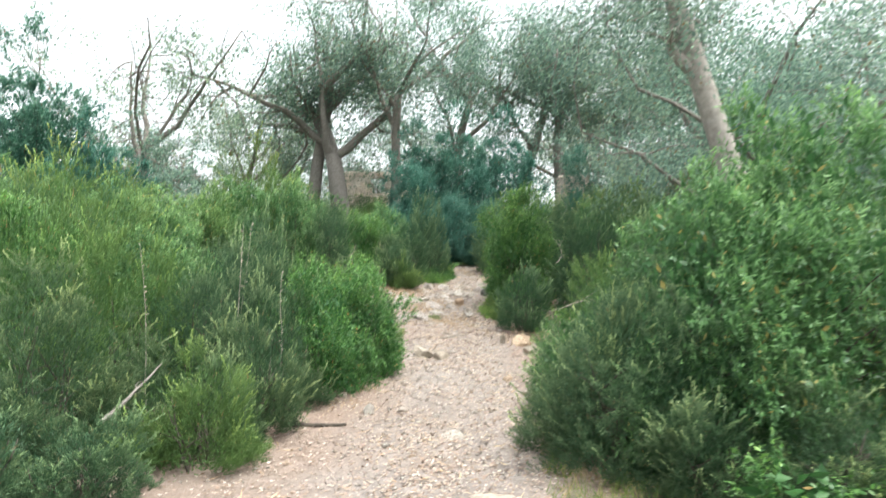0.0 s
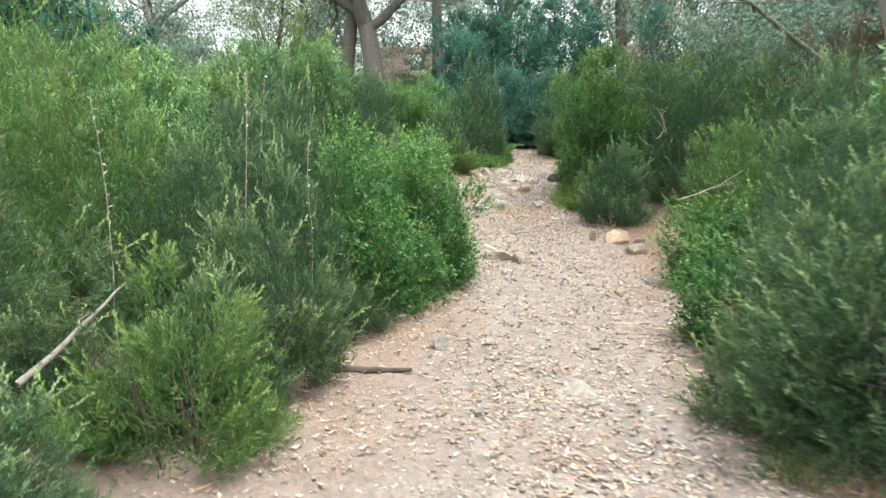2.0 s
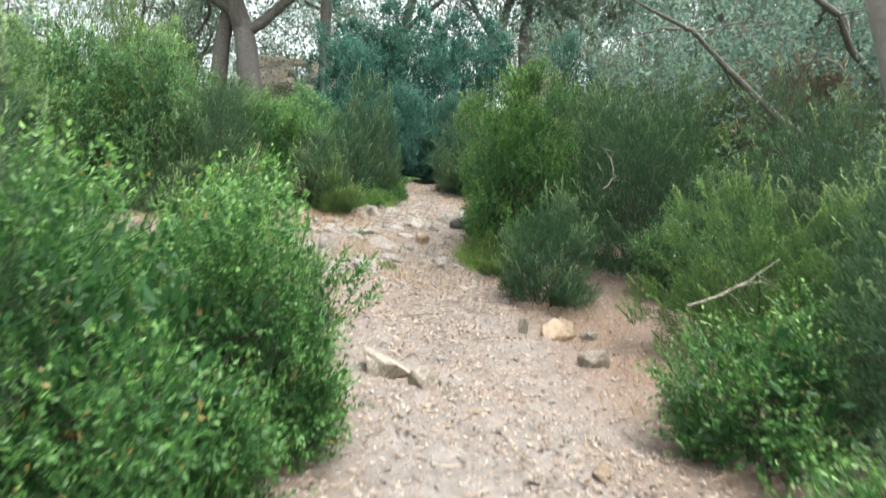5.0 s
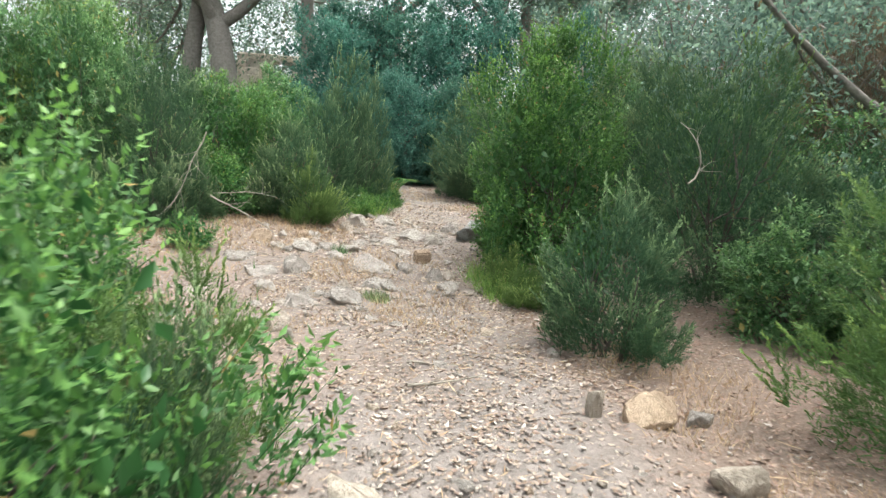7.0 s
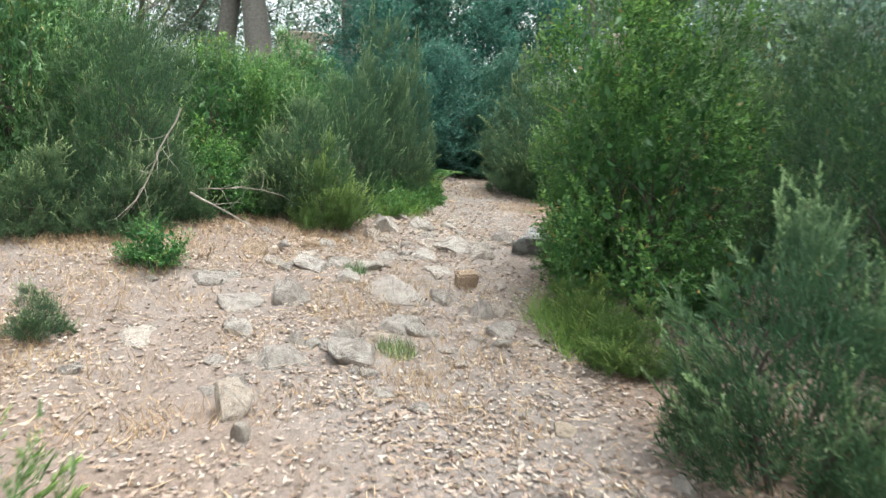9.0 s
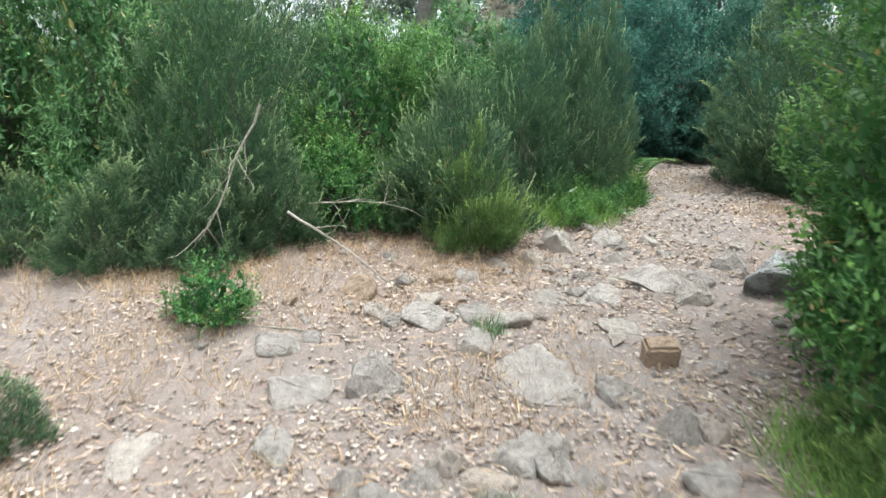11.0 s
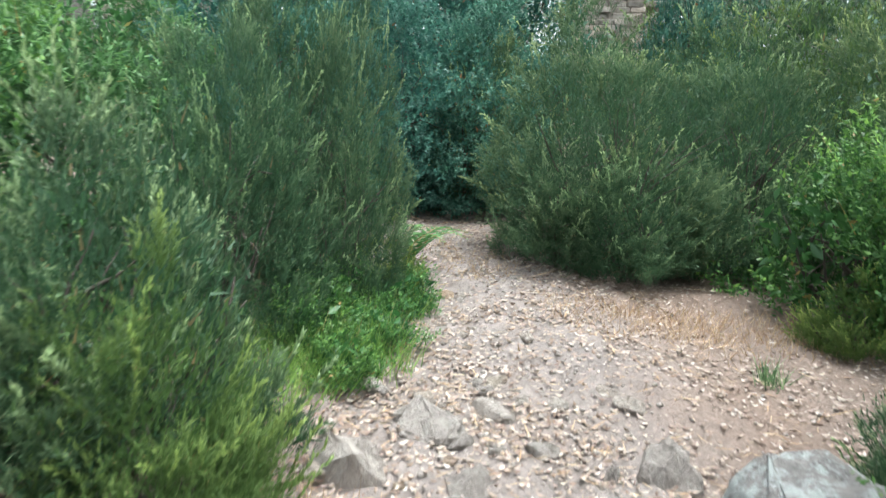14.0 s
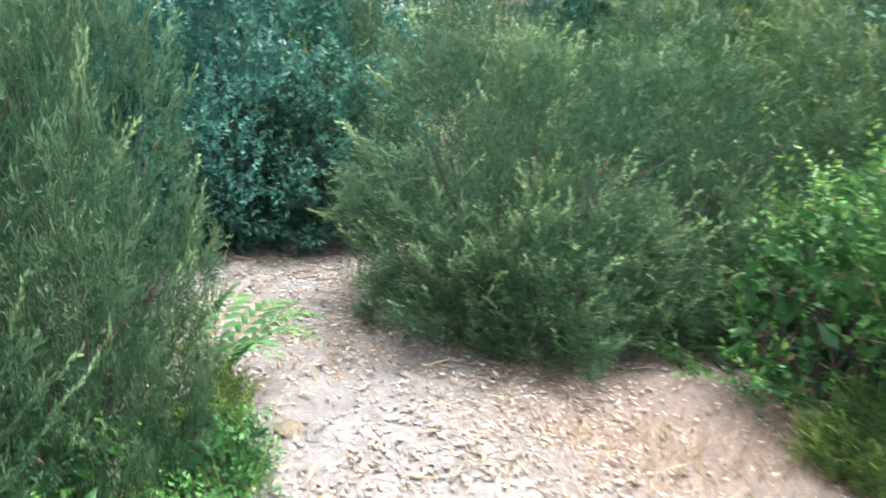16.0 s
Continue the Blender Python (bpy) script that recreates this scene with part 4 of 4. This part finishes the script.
litter("leaf_litter", 5500, 1.0, "pale dry leaves where the trail meets the thicket", (0.014, 0.042), 0.46, PALE_LITTER, (-0.2, 2.4, 14.8, 18.0))
litter("leaf_litter", 5000, 1.0, "pale dry leaves strewn along the trail", (0.012, 0.038), 0.46, PALE_LITTER, (-1.2, 0.9, 3.0, 14.5))
litter("leaf_litter", 4500, 1.0, "pale dry leaves lodged between the slope's stones", (0.014, 0.042), 0.5, PALE_LITTER, (-2.2, 1.0, 11.6, 15.8))

litter("needle_litter", 15000, 1.0, "rust-brown fallen needles and leaves under the shrubs", (0.012, 0.045), 0.25, RUSSET, (0.9, 3.2, 8.6, 12.4))
litter("needle_litter", 12000, 1.0, "rust-brown fallen needles and leaves under the heather", (0.012, 0.038), 0.25, RUSSET, (-4.2, -0.3, 14.2, 15.8))

# ---- grasses ----


def grass(name, spots, blades, height, material, label, category, lean=0.35, width=0.005):
    """Blades round each spot (x, y, radius), as one mesh."""
    chunks = []
    for x0, y0, r in spots:
        n = int(blades * r * r * 4)
        a, k = rng.uniform(0, 2 * np.pi, n), np.sqrt(rng.uniform(0, 1, n)) * r * (0.7 + 0.3 * rng.uniform(size=n))
        x, y = x0 + np.cos(a) * k, y0 + np.sin(a) * k
        p = np.stack([x, y, ground_z(x, y) - 0.005], 1)
        d = unit(np.stack([rng.normal(size=n) * lean, rng.normal(size=n) * lean, np.ones(n)], 1))
        ll = height * rng.uniform(0.4, 1.2, n)
        chunks.append(needles(p, d, side_of(d), ll, np.full(n, width), rng.uniform(0, 1, n)))
    v, t, a = joined(chunks)
    return tagged(new(name, mesh_np(name, v, t, material, a)), label, category, kind="stuff")


DRY = [(1.15 + 0.28 * i, 16.25 - 0.1 * i, 0.34) for i in range(5)] + [(0.7, 17.0, 0.3), (1.7, 15.9, 0.35), (0.4, 17.4, 0.3)]
DRY += [(1.3 + 0.2 * (i % 3), 10.1 + 0.28 * i, 0.3) for i in range(5)] + [(1.5, 9.4, 0.3), (1.15, 8.9, 0.2), (-0.9, 7.0, 0.2), (-0.75, 7.5, 0.16)]
DRY += [(-3.4 + 0.42 * i, 14.55 + 0.12 * (i % 3), 0.34) for i in range(7)] + [(-2.4, 13.6, 0.4), (-2.9, 12.9, 0.4), (-1.9, 12.7, 0.35), (-2.2, 11.9, 0.4)]
DRY += [(0.85, 4.3, 0.22), (0.95, 5.1, 0.2), (-0.15, 15.95, 0.25)]
field = np.random.default_rng(8)
DRY += [(float(field.uniform(-4.2, 0.4)), float(field.uniform(11.2, 14.8)), float(field.uniform(0.2, 0.4))) for _ in range(64)]
grass("dry_grass", DRY, 520, 0.1, STRAW, "dry golden grass and straw along the verge", "grass", 0.6, 0.004)
GREEN = [(1.1, 4.6, 0.22), (1.25, 4.3, 0.22), (1.2, 4.9, 0.2), (0.9, 5.7, 0.2), (0.82, 4.7, 0.2), (0.85, 5.2, 0.18), (1.0, 4.35, 0.22)]
grass("green_grass", GREEN, 900, 0.16, GREENGRASS, "half-dry green grass under the trailside shrubs", "grass", 0.5)
grass("lush_grass", [(0.85, 12.75, 0.2), (0.8, 13.0, 0.2), (0.9, 12.5, 0.2), (-0.2, 16.05, 0.26), (0.12, 16.35, 0.16), (-0.55, 15.9, 0.22), (-0.12, 15.8, 0.2), (-0.35, 15.7, 0.22), (-0.5, 15.55, 0.24), (-0.62, 15.35, 0.16)], 1300, 0.26, LUSH, "fresh green grass at the foot of a shrub", "grass", 0.55, 0.005)
for x, y, r, hgt in ((-0.48, 13.6, 0.09, 0.12), (-0.14, 12.4, 0.13, 0.1), (1.61, 15.47, 0.08, 0.14)):
    ob = grass("grass_tuft", [(x, y, r)], 4500, hgt, HEATH, "small dark green tuft growing between the stones", "grass", 0.4, 0.006)
    ob["kind"] = "thing"

# ---- dead branches and sticks ----
rng = np.random.default_rng(43)


def dead_branch(start, way, length, radius, twigs, label, wander=0.12, rise=0.0, material=None):
    pts = crooked(start, way, length, 8, wander, rise)
    ob = new("dead_branch", mesh_np("dead_branch", *tube(pts, np.linspace(radius, radius * 0.3, 9), 6)[:2], material or DEADWOOD, smooth=True))
    tagged(ob, label, "branch")
    for i in range(twigs):
        q = pts[2 + i % 6]
        d = unit(np.array(way, float)) + rng.normal(size=3) * 0.55
        part("twig", mesh_np("twig", *tube(crooked(q, d, length * 0.35, 4, 0.2, rise), np.linspace(radius * 0.4, radius * 0.1, 5), 4)[:2], material or DEADWOOD, smooth=True), ob)
    return ob


dead_branch((-1.72, 13.62, 2.4), (-0.3, -0.1, -0.8), 0.8, 0.007, 12, "bare bleached branch drooping out of a heather bush", 0.11)
dead_branch((-1.8, 14.3, 1.85), (1, 0.1, 0.3), 0.65, 0.006, 9, "bleached bare branch arching from the thicket", 0.1, -0.09)
dead_branch((-1.75, 13.95, 1.82), (0.85, -0.12, -0.52), 0.75, 0.01, 2, "dead stick leaning from the thicket to the ground", 0.05)
dead_branch((-1.55, 13.25, 1.33), (1, 0.1, -0.02), 0.55, 0.006, 1, "thin dry stick lying on the stony ground", 0.05)
dead_branch((-1.22, 13.84, 1.42), (1, 0.5, 0.08), 0.3, 0.012, 1, "short dead stick beside a tilted slab", 0.05)
dead_branch((-2.32, 5.2, 0.58), (0.22, 0.85, 0.3), 0.7, 0.018, 3, "pale dead branch leaning among the heather", 0.08, 0, BARK)
dead_branch((-1.35, 6.32, 0.35), (1, -0.15, 0.0), 0.55, 0.04, 0, "dark fallen log at the trail's edge", 0.05, 0, TWIG)
dead_branch((1.82, 11.3, 1.95), (1, 0.3, 0.5), 0.5, 0.007, 9, "bare pale branch poking out of a shrub", 0.2)
dead_branch((1.25, 8.4, 1.25), (1, 0.25, 0.18), 0.7, 0.006, 5, "bare grey twig reaching over low leaves", 0.08)
dead_branch((-0.02, 10.62, 0.8), (1, 0.05, 0.0), 0.42, 0.009, 1, "thin stick lying across the trail", 0.06)
dead_branch((0.0, 11.0, 0.84), (1, -0.1, 0.02), 0.4, 0.008, 1, "thin stick lying across the trail", 0.06)
dead_branch((-0.7, 11.2, 0.88), (1, 0.1, 0.03), 0.3, 0.008, 1, "thin stick lying across the trail", 0.06)

# ---- ferns at the mouth of the thicket ----


def fern(x, y, z, turn, length):
    """One fern of several arching fronds with paired leaflets."""
    ob = thing("fern", pose(x, y, on_ground(x, y), 0, 0, turn), "green fern with arching fronds under the thicket", "fern", "ferns")
    for i in range(5):
        a = radians(-60 + 30 * i + rng.uniform(-8, 8))
        f = np.linspace(0, 1, 16)
        pts = np.stack([np.cos(a) * f * length, np.sin(a) * f * length, z * np.sin(f * 2.0)], 1)
        d = unit(np.gradient(pts, axis=0))
        s = unit(np.cross(d, [0, 0, 1.0]))
        ll = 0.1 * length / 0.5 * np.sin(np.clip(f, 0.05, 1) * 2.6 + 0.4)
        p2, d2, s2 = np.concatenate([pts, pts]), np.concatenate([unit(s + d * 0.4), unit(-s + d * 0.4)]), np.concatenate([d, d])
        l2 = np.abs(np.concatenate([ll, ll])) + 0.01
        chunks = [kite_leaves(p2, d2, s2, l2, l2 * 0.32, np.tile(f, 2)), tube(pts, np.linspace(0.004, 0.001, 16), 3)]
        v, t, tones = joined(chunks)
        part("frond", mesh_np("frond", v, t, FERN, tones), ob)


fern(0.1, 16.78, 0.3, -5, 0.46)


def seed_stalk(x, y, height, lean):
    """A thin upright stalk with pale papery leaves up its top half."""
    z = on_ground(x, y)
    pts = crooked((x, y, z - 0.02), (lean, 0.05, 1), height, 8, 0.04)
    ob = new("seed_stalk", mesh_np("seed_stalk", *tube(pts, np.linspace(0.005, 0.0015, 9), 5)[:2], DEADWOOD, smooth=True))
    tagged(ob, "thin dry stalk with pale papery leaves among heather", "plant", "seed stalks")
    f = np.linspace(0.45, 1.0, 15)
    p = np.stack([np.interp(f * 8, np.arange(9), pts[:, i]) for i in range(3)], 1)
    d = unit(rng.normal(size=p.shape) + [0, 0, 0.3])
    ll = rng.uniform(0.025, 0.045, len(p))
    s = side_of(d)
    for i in range(len(p)):
        v, t, a = kite_leaves(p[i:i + 1], d[i:i + 1], s[i:i + 1], ll[i:i + 1], ll[i:i + 1] * 0.5, np.zeros(1))
        part("papery_leaf", mesh_np("papery_leaf", v, t, STONE_PALE), ob)


for x, y, hgt, lean in ((-1.85, 6.55, 1.75, 0.02), (-1.5, 6.75, 1.3, 0.05), (-2.5, 6.3, 1.6, -0.04), (-2.2, 7.5, 1.8, 0.05)):
    seed_stalk(x, y, hgt, lean)

# ---- ruined masonry among the trees ----


def block_mesh(seed, l, d, h, material):
    """A worn block, its foot at the origin."""
    r = np.random.default_rng(seed)
    bm = bmesh.new()
    bmesh.ops.create_cube(bm, size=1)
    for v in bm.verts:
        v.co = (v.co.x * l + r.normal() * l * 0.03, v.co.y * d + r.normal() * d * 0.03, (v.co.z + 0.5) * h + r.normal() * h * 0.04)
    bmesh.ops.bevel(bm, geom=bm.edges[:], offset=min(l, h) * 0.08, segments=1, affect="EDGES")
    bmesh.ops.triangulate(bm, faces=bm.faces[:])
    me = bpy.data.meshes.new("block")
    bm.to_mesh(me)
    bm.free()
    me.materials.append(material)
    return me


def ruin(x, y, z, width, height, depth, turn, course, lengths, material, piece, label, gap=None, ragged=0.6):
    """A broken wall: a mortar core and rows of blocks on it, with an opening if gap (x0, x1, z0, z1) is given."""
    r = np.random.default_rng(int(width * 100))
    ob = thing("ruined_wall", pose(x, y, z, 0, 0, turn), label, "ruin")
    meshes = {l: [block_mesh(i + int(l * 1000), l * 0.95, depth, course * 0.93, material) for i in range(3)] for l in lengths}
    core = bmesh.new()

    def slab(x0, x1, z0, z1):
        geom = bmesh.ops.create_cube(core, size=1)["verts"]
        for v in geom:
            v.co = ((x0 + x1) / 2 + v.co.x * (x1 - x0), v.co.y * (depth - 0.05), (z0 + z1) / 2 + v.co.z * (z1 - z0))

    for i in range(int(height / course)):
        zc = i * course
        end = width * (1 - ragged * max(0.0, (zc / height - 0.35)) ** 1.4) + r.uniform(-0.06, 0.06)
        px = -width / 2 + (r.uniform(0, lengths[0] / 2) if i % 2 else 0)
        row_start = px
        while px < -width / 2 + end:
            l = lengths[r.integers(len(lengths))]
            mid = px + l / 2
            if not (gap and gap[0] < mid < gap[1] and gap[2] < zc < gap[3]):
                b = part(piece, meshes[l][r.integers(3)], ob)
                b.matrix_basis = pose(mid, r.uniform(-0.012, 0.012), zc, 0, 0, 180 if r.uniform() < 0.5 else 0)
                if mid + l / 2 < -width / 2 + end:
                    slab(px + 0.02, px + l, zc, zc + course)
            px += l
    me = bpy.data.meshes.new("mortar_core")
    core.to_mesh(me)
    core.free()
    me.materials.append(MASONRY)
    part("mortar_core", me, ob)
    return ob


ruin(4.35, 22.3, 2.95, 1.3, 2.45, 0.45, -20, 0.085, (0.22, 0.26), BRICK, "brick", "broken brick and stone wall standing among the shrubs", ragged=0.75)
ruin(-2.6, 31.0, 4.6, 4.0, 2.6, 0.5, 5, 0.24, (0.3, 0.42, 0.5), MASONRY, "stone_block", "roofless stone ruin with an empty window opening", (-0.85, 0.0, 1.3, 2.0), 0.9)
